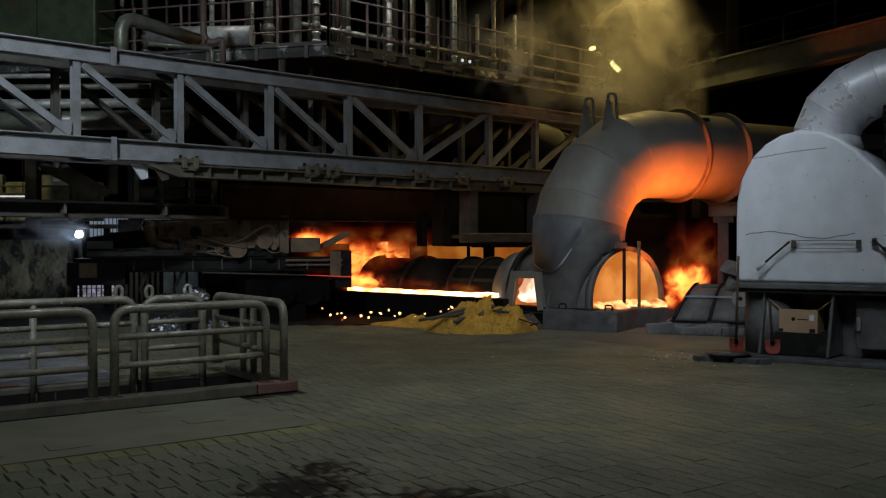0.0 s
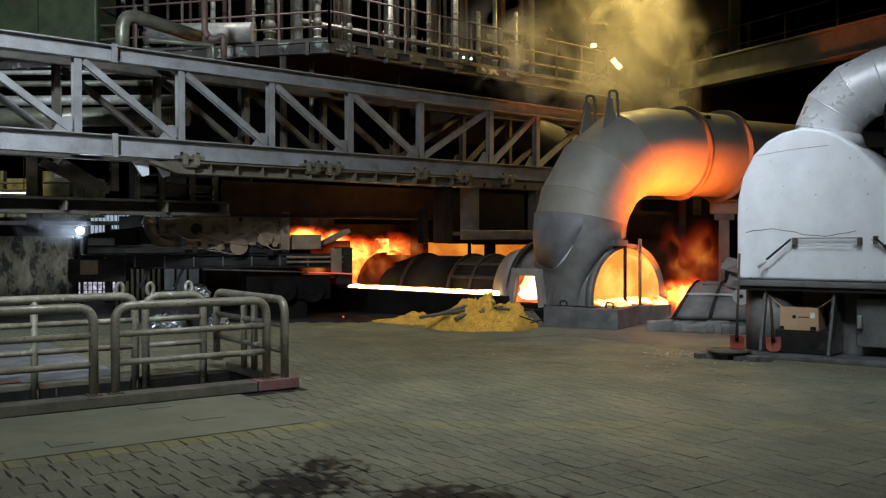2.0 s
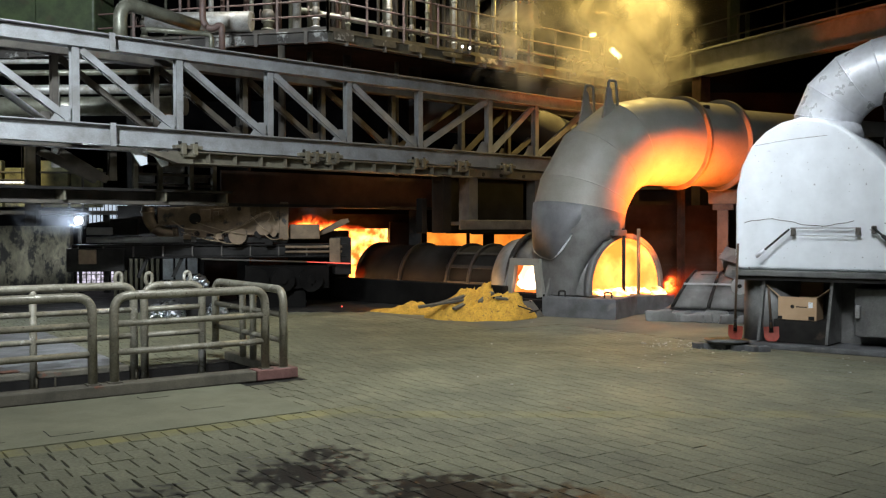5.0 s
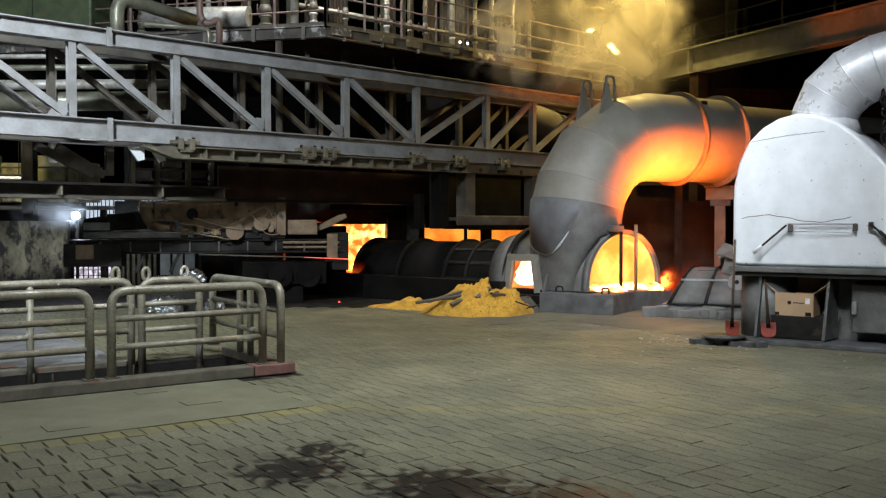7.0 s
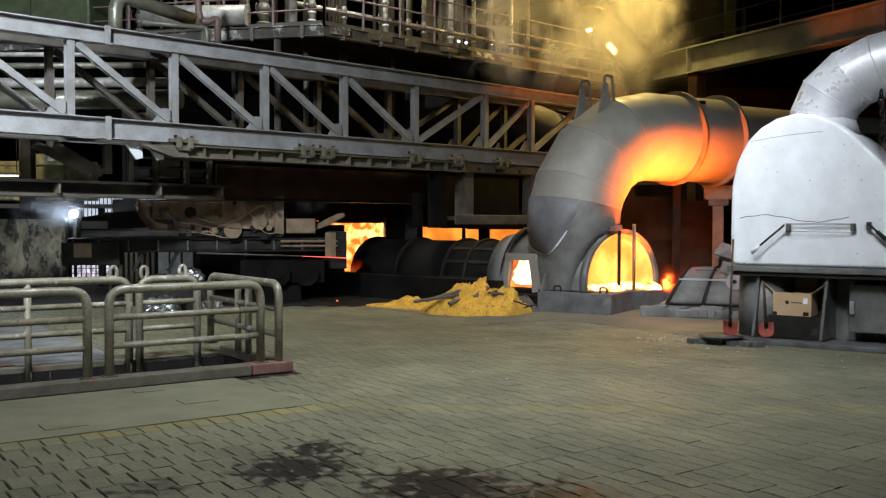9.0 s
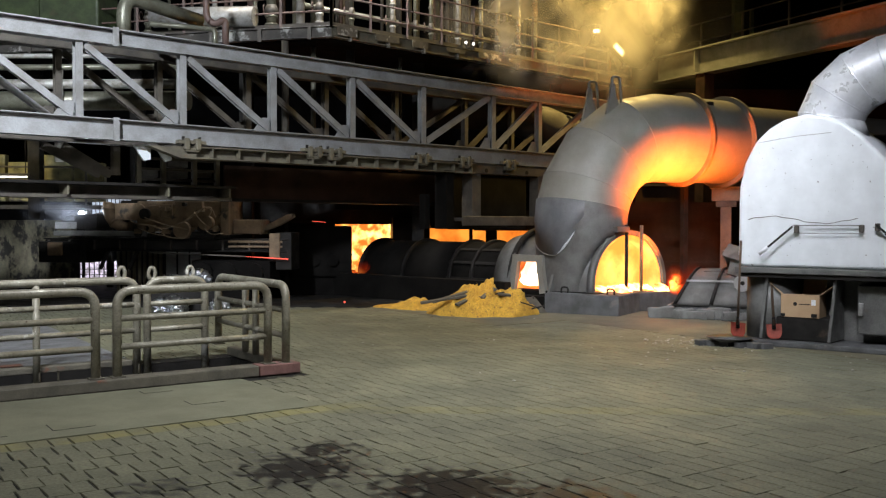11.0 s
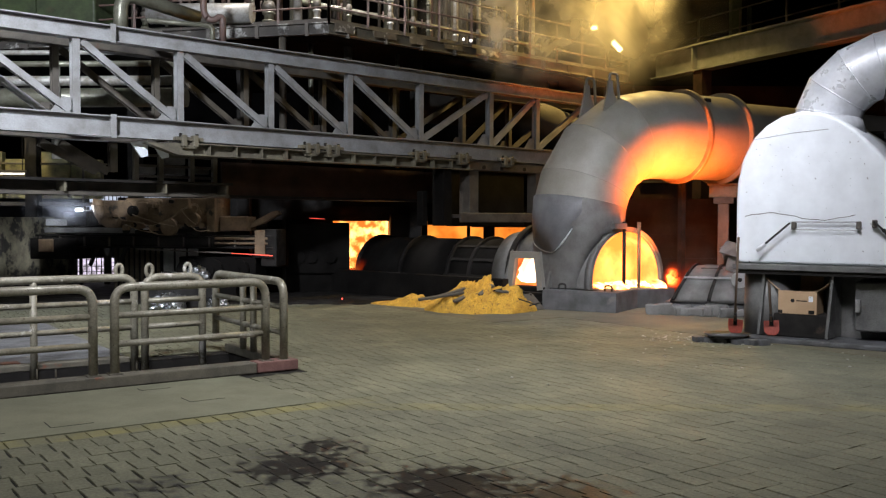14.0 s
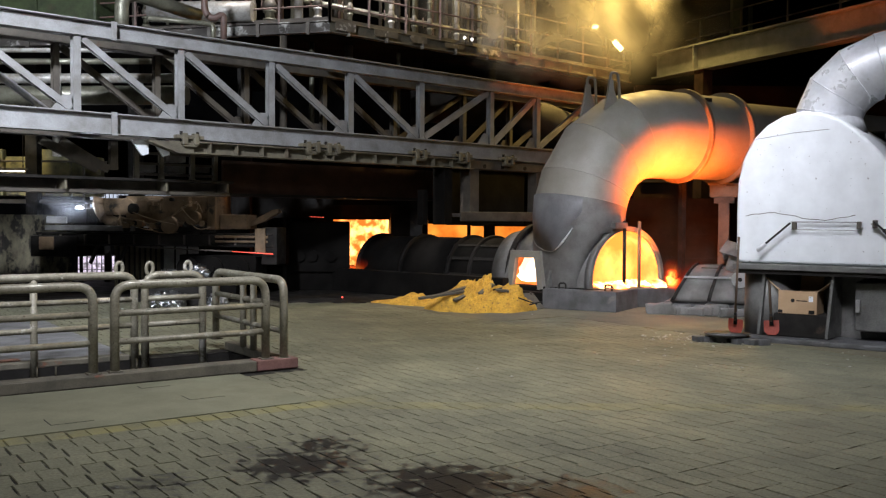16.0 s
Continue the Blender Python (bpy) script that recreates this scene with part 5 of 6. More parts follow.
for k in range(3):
    bm = B()
    box(bm, 1.2 + 0.3 * k, 1.45 + 0.3 * k, 0.02, 0.06, 0.0, 1.2, bevel=0.01)
    part("pale_panel", bm, M_SHEET, t, "pale sheet panel")
bm = B()
box(bm, 0, 2.2, 0.06, 0.12, 0, 1.1)
part("backing", bm, M_SOOT_SHADE, t)
t = thing("scrap_crate", pose(-5.2, 18.4, 0, 0, 0, 8), "low soot-dark steel crate behind the pit", "crate")
for name, a in (("crate_side", (-0.65, 0.65, -0.30, -0.27, 0.04, 0.56)), ("crate_side", (-0.65, 0.65, 0.27, 0.30, 0.04, 0.56)), ("crate_end", (-0.65, -0.62, -0.27, 0.27, 0.04, 0.56)), ("crate_end", (0.62, 0.65, -0.27, 0.27, 0.04, 0.56)), ("crate_fill", (-0.62, 0.62, -0.27, 0.27, 0.0, 0.50))):
    bm = B()
    box(bm, *a, bevel=0.008)
    part(name, bm, M_SOOT_SHADE, t)
for x, y, s, zs, base in ((-5.5, 18.32, 0.22, 0.26, 0.48), (-4.98, 18.42, 0.24, 0.36, 0.48), (-5.35, 17.75, 0.34, 0.36, 0.0), (-4.45, 17.9, 0.20, 0.30, 0.0)):
    bm = B()
    bmesh.ops.create_icosphere(bm, subdivisions=4, radius=1.0)
    for v in bm.verts:
        v.co *= 1 + 0.3 * noise.noise(v.co * 1.8 + Vector((x, y, 0))) + 0.3 * abs(noise.noise(v.co * 4)) + 0.1 * noise.noise(v.co * 11)
    bmesh.ops.transform(bm, matrix=Matrix.Diagonal((s, s, zs / 2, 1)), verts=bm.verts)
    tagged(part("crumpled_foil", bm, M_FOIL, m=pose(x, y, base + zs / 2 - 0.03)), "crumpled shiny foil thrown by the scrap crate", "foil", "crumpled foil")

# ---------------------------------------------------------------- upper platform
C = Vector((-2.54, 20.0, 0))
U = Vector((0.737, 0.676, 0))
V = Vector((-0.97, 0.236, 0))
t = thing("platform", pose(0, 0, 0), "rust-streaked steel working platform with hand rails", "platform")


def slab(bm, pts, z0, z1):
    a = [bm.verts.new((p.x, p.y, z0)) for p in pts]
    b = [bm.verts.new((p.x, p.y, z1)) for p in pts]
    bm.faces.new(a), bm.faces.new(b)
    for i in range(len(pts)):
        bm.faces.new((a[i], a[(i + 1) % len(pts)], b[(i + 1) % len(pts)], b[i]))
    return bm


R, L = C + U * 10.6, C + V * 10.5
# added black sheet under the deck that stands in for the shade there
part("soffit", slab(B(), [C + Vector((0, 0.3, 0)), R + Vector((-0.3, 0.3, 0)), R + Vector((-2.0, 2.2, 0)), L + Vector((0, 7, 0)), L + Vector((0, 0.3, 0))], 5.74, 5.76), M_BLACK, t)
part("deck", slab(B(), [C, R, R + Vector((-2.0, 2.2, 0)), L + Vector((0, 7, 0)), L], 5.98, 6.06), M_TRUSS_DARK, t)
for a, b in ((C, R), (C, L)):
    bm = B()
    ibeam(bm, a + Vector((0, 0.05, 5.86)), b + Vector((0, 0.05, 5.86)), 0.16, 0.25)
    part("edge_beam", bm, M_KERB if b is R else M_PEEL, t)
    n = int((b - a).length / 1.05)
    d = (b - a).normalized()
    for k in range(n + 1):
        p = a + d * (k * (b - a).length / n)
        part("rail_post", bar(B(), p + Vector((0, 0, 5.95)), p + Vector((0, 0, 7.05)), 0.05, 0.05), M_RUSTRAIL, t)
        if k < n and b is R and k < 6:
            r = random.Random(1500 + k)
            bm = B()
            bar(bm, p + d * 0.08 + Vector((0.06, -0.06, 5.88)), p + d * r.uniform(0.5, 0.9) + Vector((0.06, -0.06, 5.88)), 0.012, r.uniform(0.10, 0.2))
            part("edge_plate", bm, M_PEEL, t, "peeling pale edge plate")
        if k < n:
            q = p + d * 0.5
            bm = B()
            box(bm, q.x - 0.04, q.x + 0.04, q.y - 0.04, q.y + 0.04, 5.7, 5.98)
            part("bracket", bm, M_TRUSS_DARK, t)
    for z in (6.3, 6.62, 7.02):
        part("hand_rail", tube(B(), (a + Vector((0, 0, z)), b + Vector((0, 0, z))), 0.022, 8), M_RUSTRAIL, t)
for a, b, z in ((R, R + Vector((-0.5, 0.9, 0)), 6.3), (R, R + Vector((-0.5, 0.9, 0)), 6.62), (R, R + Vector((-0.5, 0.9, 0)), 7.02)):
    part("hand_rail", tube(B(), (a + Vector((0, 0, z)), b + Vector((0, 0, z))), 0.022, 8), M_RUSTRAIL, t)
for k in range(4):
    p = C + U * (3.2 + 2.6 * k) + Vector((-0.6, 1.2, 0))
    part("platform_leg", bar(B(), p, p + Vector((0, 0, 5.98)), 0.3, 0.3), M_SOOT_SHADE, t)
for k in range(3):
    p = C + V * (2.5 + 3 * k) + Vector((0, 2.2, 0))
    part("platform_leg", bar(B(), p, p + Vector((0, 0, 5.98)), 0.3, 0.3), M_SOOT_SHADE, t)

for k in range(40):
    r = random.Random(500 + k)
    s = 0.4 + 0.22 * k
    p = C + U * s + Vector((-0.8 - r.uniform(0.3, 1.6), 1.0 + r.uniform(0.3, 1.6), 0))
    rad = r.choice((0.03, 0.04, 0.05, 0.09))
    m = r.choice((M_PIPE_WHITE, M_PIPE, M_RUSTRAIL, M_TRUSS_DARK, M_PIPE))
    tagged(part("standing_pipe", tube(B(), (p + Vector((0, 0, 6.04)), p + Vector((0, 0, 14.9))), rad, 10), m), "thin vertical service pipe standing on the platform", "pipe", "platform pipes")
for k in range(16):
    r = random.Random(600 + k)
    p = C + V * (0.3 + 0.6 * k) + Vector((0, 0.8 + r.uniform(0, 1.6), 0))
    tagged(part("standing_pipe", tube(B(), (p + Vector((0, 0, 6.04)), p + Vector((0, 0, 14.9))), r.choice((0.035, 0.05, 0.1)), 10), r.choice((M_PIPE_WHITE, M_PIPE, M_RUSTRAIL, M_TRUSS_DARK))),
           "thin vertical service pipe standing on the platform", "pipe", "platform pipes")


def valve_stand(p, h, r, m, label):
    t = thing("valve_stand", pose(p.x, p.y, 6.06), label, "valve", "platform valves")
    part("pipe_body", tube(B(), ((0, 0, 0), (0, 0, h)), r, 12), m, t)
    for z in (0.12, 0.30, h * 0.55, h - 0.15):
        part("pipe_flange", tube(B(), ((0, 0, z - 0.02), (0, 0, z + 0.02)), r * 1.35, 12), m, t)
    part("bonnet", tube(B(), ((0, 0, 0.34), (0, 0, 0.44), (0, 0, 0.56)), r, 12, radii=[r * 1.1, r * 1.5, r * 1.0]), M_TRUSS_DARK, t)
    wheel_at = [(-0.16, 0.11 * math.cos(q), 0.46 + 0.11 * math.sin(q)) for q in [i * math.tau / 14 for i in range(14)]]
    part("hand_wheel", tube(B(), wheel_at, 0.014, 6, closed=True), M_RUSTRAIL, t)
    part("spindle", tube(B(), ((-0.18, 0, 0.46), (0, 0, 0.46)), 0.015, 6), M_SOOT_SHADE, t)


for k, (d, s, r) in enumerate(((V, 0.35, 0.07), (V, 1.5, 0.11), (V, 1.9, 0.05), (V, 2.9, 0.06), (V, 4.6, 0.07), (U, 0.9, 0.05), (U, 2.1, 0.06), (U, 2.8, 0.05), (U, 3.3, 0.05), (U, 4.2, 0.06), (U, 5.0, 0.05), (U, 5.6, 0.06), (U, 6.4, 0.05))):
    valve_stand(C + d * s + Vector((-0.35 if d is U else 0.0, 0.55, 0)), (1.7, 2.4, 1.5, 2.1)[k % 4], r, (M_PIPE_WHITE, M_PIPE, M_PIPE)[k % 3], "pale flanged valve standing on the platform")
# two emissive beads imitate bright reflections on small fittings
for k, s in enumerate((3.95, 4.2)):
    q = C + U * s + Vector((0.02, -0.08, 6.12))
    t = thing("bulkhead_lamp", pose(q.x, q.y, q.z), "small glowing bead for a white glint on the platform edge", "lamp", "platform edge lamps")
    bm = B()
    bmesh.ops.create_uvsphere(bm, u_segments=10, v_segments=6, radius=0.035)
    part("lens", bm, M_LAMP_S, t)
    part("bracket", bar(B(), (0, 0.03, -0.12), (0, 0.03, 0.02), 0.05, 0.03, (1, 0, 0)), M_TRUSS_DARK, t)
for z, y, r in ((6.85, 1.9, 0.07),):
    tagged(part("platform_header", tube(B(), (C + Vector((-0.9, y, z)), C + U * 9.5 + Vector((-0.9, y, z))), r, 10), M_PIPE), "horizontal grey header pipe behind the platform rail", "pipe", "platform headers")
tagged(part("branch_pipe", tube(B(), rounded([(-5.7, 17.7, 5.52), (-4.85, 18.25, 5.55), (-4.62, 18.35, 5.55), (-4.62, 18.35, 5.0)], 0.1, 5), 0.05, 10), M_PIPE), "thin grey branch pipe behind the truss", "pipe")
# white lagged header and bent pipe over the truss
tagged(part("lagged_header", tube(B(), ((-6.6, 20.7, 6.30), (-4.25, 20.35, 6.24)), 0.22, 18), M_PIPE_WHITE), "peeling silver-lagged pipe lying on the platform", "pipe")
tagged(part("bent_pipe", tube(B(), rounded([(-6.05, 17.3, 4.95), (-6.05, 17.3, 5.95), (-4.9, 18.4, 5.72)], 0.35, 8), 0.13, 14), M_PIPE), "grey-green bent pipe rising behind the truss", "pipe")
tagged(part("drip_pipe", tube(B(), rounded([(-4.75, 18.2, 6.8), (-4.75, 18.2, 5.75), (-4.6, 18.2, 5.6), (-4.4, 18.3, 5.75), (-4.4, 18.3, 5.2)], 0.12, 5), 0.065, 10), M_RUSTRAIL), "rust-brown drip pipe with a swan neck", "pipe")
t = thing("green_casing", pose(-13.5, 21.5, 6.06, 0, 0, -10), "pale green casing behind the platform rail", "casing")
bm = B()
box(bm, 0, 5.5, 0.6, 1.5, 0, 1.6, bevel=0.05)
part("body", bm, M_GREEN, t)
for x in (1.2, 2.6, 4.0):
    bm = B()
    box(bm, x, x + 0.06, 0.54, 0.6, 0, 1.6)
    part("batten", bm, M_GREEN, t)
bm = B()
box(bm, 0, 5.5, 0.4, 0.62, -0.04, 0.06)
part("rust_ledge", bm, M_RUSTRAIL, t)

# service pipes behind the truss
for z, y0, r, m, lab in ((4.62, 19.2, 0.10, M_PIPE_WHITE, "silver-lagged service pipe behind the truss"), (4.30, 19.4, 0.20, M_PIPE, "wide lagged service pipe behind the truss"),
                         (4.95, 19.1, 0.06, M_PIPE, "thin grey service pipe behind the truss"), (5.2, 19.2, 0.05, M_PIPE_WHITE, "thin silver pipe behind the truss")):
    tagged(part("service_pipe", tube(B(), ((-13, y0 + 0.3, z), (-5.4, y0 - 0.1, z - 0.02)), r, 14), m), lab, "pipe", "service pipes")
for x, y, z0, z1, r, m in ((-8.05, 19.16, 3.0, 5.0, 0.09, M_PIPE_WHITE), (-5.55, 19.05, 3.0, 4.95, 0.07, M_PIPE), (-5.35, 18.7, 3.0, 4.9, 0.04, M_PIPE_WHITE), (-3.6, 20.4, 3.3, 5.98, 0.08, M_TRUSS_DARK), (-3.1, 21.2, 3.3, 5.98, 0.06, M_PIPE),
                           (-2.3, 21.6, 3.3, 5.98, 0.10, M_TRUSS_DARK), (-1.2, 22.5, 3, 5.98, 0.05, M_PIPE)):
    tagged(part("riser", tube(B(), ((x, y, z0), (x, y, z1)), r, 10), m), "vertical riser pipe behind the truss", "pipe", "risers")
tagged(part("dust_main", tube(B(), ((-0.9, 24.5, 4.85), (1.6, 25.0, 4.75), (3.2, 25.4, 4.1), (5.2, 25.9, 3.2)), 0.55, 24), mat("ochre dust pipe", (0.024, 0.019, 0.012), 0.8, scale=1.5)), "wide ochre dust main sloping behind the truss", "pipe")

# ---------------------------------------------------------------- upper right crane girder and the wall under it
t = thing("crane_girder", pose(6.39, 28.0, 0, 0, 0, -63.1), "grey painted crane girder with a walkway rail", "girder")
for name, a, m in (("web", (-0.2, 14, -0.02, 0.02, 6.03, 6.68), M_GIRDER), ("top_flange", (-0.2, 14, -0.22, 0.22, 6.68, 6.73), M_GIRDER), ("bottom_flange", (-0.2, 14, -0.22, 0.22, 5.98, 6.03), M_GIRDER),
                   ("walkway", (-0.2, 14, 0.2, 1.2, 6.70, 6.74), M_TRUSS_DARK)):
    bm = B()
    box(bm, *a)
    part(name, bm, m, t)
for k in range(8):
    bm = B()
    box(bm, 1.6 * k + 1.55, 1.6 * k + 1.6, -0.2, -0.02, 6.03, 6.68)
    if k in (0, 4):
        part("web_stiffener", bm, M_GIRDER, t)
    else:
        bm.free()
for k in range(8):
    x = 0.4 + 1.7 * k
    part("rail_post", bar(B(), (x, 1.1, 6.74), (x, 1.1, 7.8), 0.05, 0.05), M_TRUSS_DARK, t)
for z in (7.25, 7.78):
    part("hand_rail", tube(B(), ((-0.2, 1.1, z), (14, 1.1, z)), 0.022, 8), M_TRUSS_DARK, t)
for x in (1.8, 12):
    part("support", bar(B(), (x, 0.0, 0.0), (x, 0.0, 5.98), 0.35, 0.35, (1, 0, 0)), M_BROWNWALL, t)
t = thing("ladder_post", pose(8.3, 27.0, 0), "olive steel post with a lamp bracket", "post")
part("shaft", bar(B(), (0, 0, 6.7), (0, 0, 13), 0.28, 0.28, (1, 0, 0)), M_GREEN, t)
part("cap", bar(B(), (0.4, 0, 6.7), (0.4, 0, 7.9), 0.1, 0.1, (1, 0, 0)), M_GREEN, t)
bm = B()
box(bm, 5.9, 22, 29.5, 29.7, 0, 6.0)
wall_brown = tagged(part("wall_brown", bm, M_BROWNWALL), "rust-brown wall behind the suction pipe", "wall", kind="structure")
t = thing("steel_portal", pose(6.1, 21.3, 0, 0, 0, -18), "grey steel portal lit orange by the fire", "frame")
for name, a in (("lintel", (-0.1, 1.9, -0.1, 0.1, 2.28, 2.56)), ("lintel_flange", (-0.14, 1.9, -0.16, 0.16, 2.56, 2.60)), ("column", (0.10, 0.34, -0.12, 0.12, 0, 2.28)), ("bracket", (0.0, 0.45, -0.14, 0.14, 2.14, 2.28))):
    bm = B()
    box(bm, *a, bevel=0.01)
    # ochre on the lintel puts the orange firelight into its colour
    part(name, bm, M_FLANGE if "lintel" in name else M_TRUSS_DARK, t)
for k in range(14):
    r = random.Random(800 + k)
    bm = B()
    box(bm, 0, r.uniform(0.4, 1.4), 0, r.uniform(0.05, 0.2), 0, r.uniform(0.05, 0.14))
    part("cable_tray", bm, r.choice((M_BROWNWALL, M_TRUSS_DARK, M_RUSTRAIL)), wall_brown, m=pose(r.uniform(5.95, 8.5), 29.28, r.uniform(0.8, 5.4)))
t = thing("back_screen", pose(4.9, 23.4, 0, 0, 0, 0), "sooty brown screen wall behind the tunnel mouth", "screen", kind="structure")
bm = B()
box(bm, -0.6, 2.2, 0, 0.1, 0, 2.3)
part("panel", bm, M_BROWNWALL, t)
for z in (0.7, 1.3, 1.8):
    bm = B()
    box(bm, -0.6, 2.2, -0.06, 0.0, z, z + 0.1)
    part("rib", bm, M_BROWNWALL, t)

# lamps in the smoke
t = thing("tube_lamp", pose(4.75, 26.3, 0), "amber-glowing lamp above the platform rail", "lamp")
bm = B()
bar(bm, (-0.10, 0, 6.78), (0.14, 0, 6.52), 0.12, 0.11)
part("lens", bm, M_LAMP_A, t)
part("lamp_arm", bar(B(), (0.2, 0.1, 6.05), (0.2, 0.1, 7.0), 0.05, 0.05), M_TRUSS_DARK, t)
t = thing("frame_lamp", pose(4.1, 26.0, 0), "amber lamp under a bent tube frame", "lamp")
bm = B()
box(bm, -0.10, 0.06, -0.1, 0.1, 7.06, 7.14, bevel=0.03)
part("lens", bm, M_LAMP_A, t)
part("tube_frame", tube(B(), rounded([(-0.35, 0, 7.7), (0.35, 0, 7.7), (0.35, 0, 6.05)], 0.12, 5), 0.045, 10), M_FLANGE, t)


# yellow-lit switch panels seen under the truss, and the casting floor, black with soot and shadow
t = thing("switch_panel", pose(-12.6, 24.6, 0, 0, 0, 6), "switch panels with yellow light in their paint, on a gallery behind a rail", "panel")
for k in range(4):
    bm = B()
    box(bm, 0.85 * k, 0.85 * k + 0.78, 0, 0.3, 2.3, 3.55 - 0.2 * (k % 2), bevel=0.03)
    part("cabinet", bm, M_PANEL, t)
for z in (2.75, 3.2):
    part("panel_rail", tube(B(), ((-0.5, -0.5, z), (3.6, -0.5, z)), 0.025, 8), M_TRUSS_DARK, t)
for x in (0.2, 1.6, 3.0):
    part("panel_rail_post", bar(B(), (x, -0.5, 2.2), (x, -0.5, 3.2), 0.05, 0.05), M_TRUSS_DARK, t)
bm = B()
box(bm, -1, 4, -0.6, 0.4, 2.1, 2.2)
part("gallery_floor", bm, M_TRUSS_DARK, t)
for x in (-0.6, 3.5):
    part("gallery_leg", bar(B(), (x, -0.1, 0), (x, -0.1, 2.1), 0.15, 0.15), M_SOOT_SHADE, t)
# dark slab: black dust, with the machine's shadow put into its colour
bm = B()
slab(bm, [Vector((-8.3, 19.0, 0)), Vector((-1.4, 19.3, 0)), Vector((3.2, 18.7, 0)), Vector((9, 19.5, 0)), Vector((9, 26, 0)), Vector((-12, 26, 0)), Vector((-12, 19.5, 0))], -0.011, 0.012)
tagged(part("casting_floor", bm, M_SOOT_SHADE), "sooty casting floor round the furnace, the machine's shadow in its black", "floor", kind="structure")

bm = B()
bmesh.ops.create_grid(bm, x_segments=60, y_segments=30, size=1.0, matrix=Matrix.Diagonal((1.1, 0.45, 1, 1)))
for v in bm.verts:
    d = math.hypot(v.co.x / 1.05, v.co.y / 0.42) + 0.3 * noise.noise(v.co * 2.4)
    h = max(0.0, 1 - d)
    v.co.z = 0.22 * h + 0.06 * noise.noise(v.co * 7) * min(1, 4 * h) - (0.03 if h <= 0 else 0)
tagged(part("sand_spill", bm, M_SAND, m=pose(-0.55, 18.95, 0.012, 0, 0, -28)), "thin spill of yellow sand along the runner", "sand", kind="stuff")


# ---------------------------------------------------------------- smoke
def smoke_material(name, density, scale, color=(0.75, 0.72, 0.66)):
    """Thin fume: scatters light both ways, thins out towards the rim of the wisp and in its gaps."""
    m = bpy.data.materials.new(name)
    m.use_nodes = True
    n, l = m.node_tree.nodes, m.node_tree.links
    n.remove(n["Principled BSDF"])
    out = n["Material Output"]
    tc, k, ln = n.new("ShaderNodeTexCoord"), n.new("ShaderNodeTexNoise"), n.new("ShaderNodeVectorMath")
    k.inputs["Scale"].default_value, k.inputs["Detail"].default_value, k.inputs["Distortion"].default_value = scale, 5, 0.6
    oi, ad = n.new("ShaderNodeObjectInfo"), n.new("ShaderNodeVectorMath")
    ad.operation = "ADD"
    sc = n.new("ShaderNodeMath")
    sc.operation, sc.inputs[1].default_value = "MULTIPLY", 37.0
    l.new(oi.outputs["Random"], sc.inputs[0])
    l.new(tc.outputs["Object"], ad.inputs[0])
    l.new(sc.outputs[0], ad.inputs[1])
    l.new(ad.outputs[0], k.inputs["Vector"])
    ln.operation = "LENGTH"
    l.new(tc.outputs["UV"], ln.inputs[0])
    rim, gap, mul, den = n.new("ShaderNodeMapRange"), n.new("ShaderNodeMapRange"), n.new("ShaderNodeMath"), n.new("ShaderNodeMath")
    rim.interpolation_type = "SMOOTHSTEP"
    rim.inputs["From Min"].default_value, rim.inputs["From Max"].default_value = 0.15, 1.0
    rim.inputs["To Min"].default_value, rim.inputs["To Max"].default_value = 1.0, 0.0
    l.new(ln.outputs["Value"], rim.inputs["Value"])
    gap.inputs["From Min"].default_value, gap.inputs["From Max"].default_value = 0.36, 0.72
    l.new(k.outputs["Fac"], gap.inputs["Value"])
    mul.operation = den.operation = "MULTIPLY"
    l.new(rim.outputs["Result"], mul.inputs[0])
    l.new(gap.outputs["Result"], mul.inputs[1])
    l.new(mul.outputs[0], den.inputs[0])
    den.inputs[1].default_value = density
    tr, df, tl, half, mx = n.new("ShaderNodeBsdfTransparent"), n.new("ShaderNodeBsdfDiffuse"), n.new("ShaderNodeBsdfTranslucent"), n.new("ShaderNodeMixShader"), n.new("ShaderNodeMixShader")
    df.inputs["Color"].default_value = tl.inputs["Color"].default_value = (*color, 1)
    l.new(df.outputs[0], half.inputs[1])
    l.new(tl.outputs[0], half.inputs[2])
    l.new(den.outputs[0], mx.inputs[0])
    l.new(tr.outputs[0], mx.inputs[1])
    l.new(half.outputs[0], mx.inputs[2])
    l.new(mx.outputs[0], out.inputs["Surface"])
    return m


def wisp(w, h, depth, material, seed, label):
    """A bulging, folded sheet of fume."""
    bm = B()
    bmesh.ops.create_grid(bm, x_segments=16, y_segments=16, size=1.0)
    uv = bm.loops.layers.uv.new("UVMap")
    for f in bm.faces:
        f.smooth = True
        for lp in f.loops:
            lp[uv].uv = (lp.vert.co.x, lp.vert.co.y)
    for v in bm.verts:
        x, y = v.co.x, v.co.y
        v.co = Vector((x * w, depth * (1 - x * x) * -1 + 0.3 * noise.noise(Vector((x * 1.5 + seed, y * 1.5, 0))), y * h))
    data = bpy.data.meshes.new("smoke_wisp")
    bm.to_mesh(data)
    bm.free()
    data.materials.append(material)
    ob = new("smoke_wisp", data)
    return tagged(ob, label, "smoke", "smoke wisps")


M_FUME = smoke_material("pale furnace fume", 0.95, 0.85)
M_FUME_THIN = smoke_material("thin furnace fume", 0.55, 1.1)
M_FUME_DARK = smoke_material("dark thin fume", 0.08, 0.9, (0.30, 0.22, 0.16))
M_FUME_COOL = smoke_material("pale haze by the flood lamp", 0.30, 1.3, (0.8, 0.85, 0.95))
# no fume: a pale sheet that imitates the flood lamp's glare
M_LAMP_BLOOM = smoke_material("bright haze round the flood lamp", 0.55, 0.5, (0.8, 0.87, 1.0))
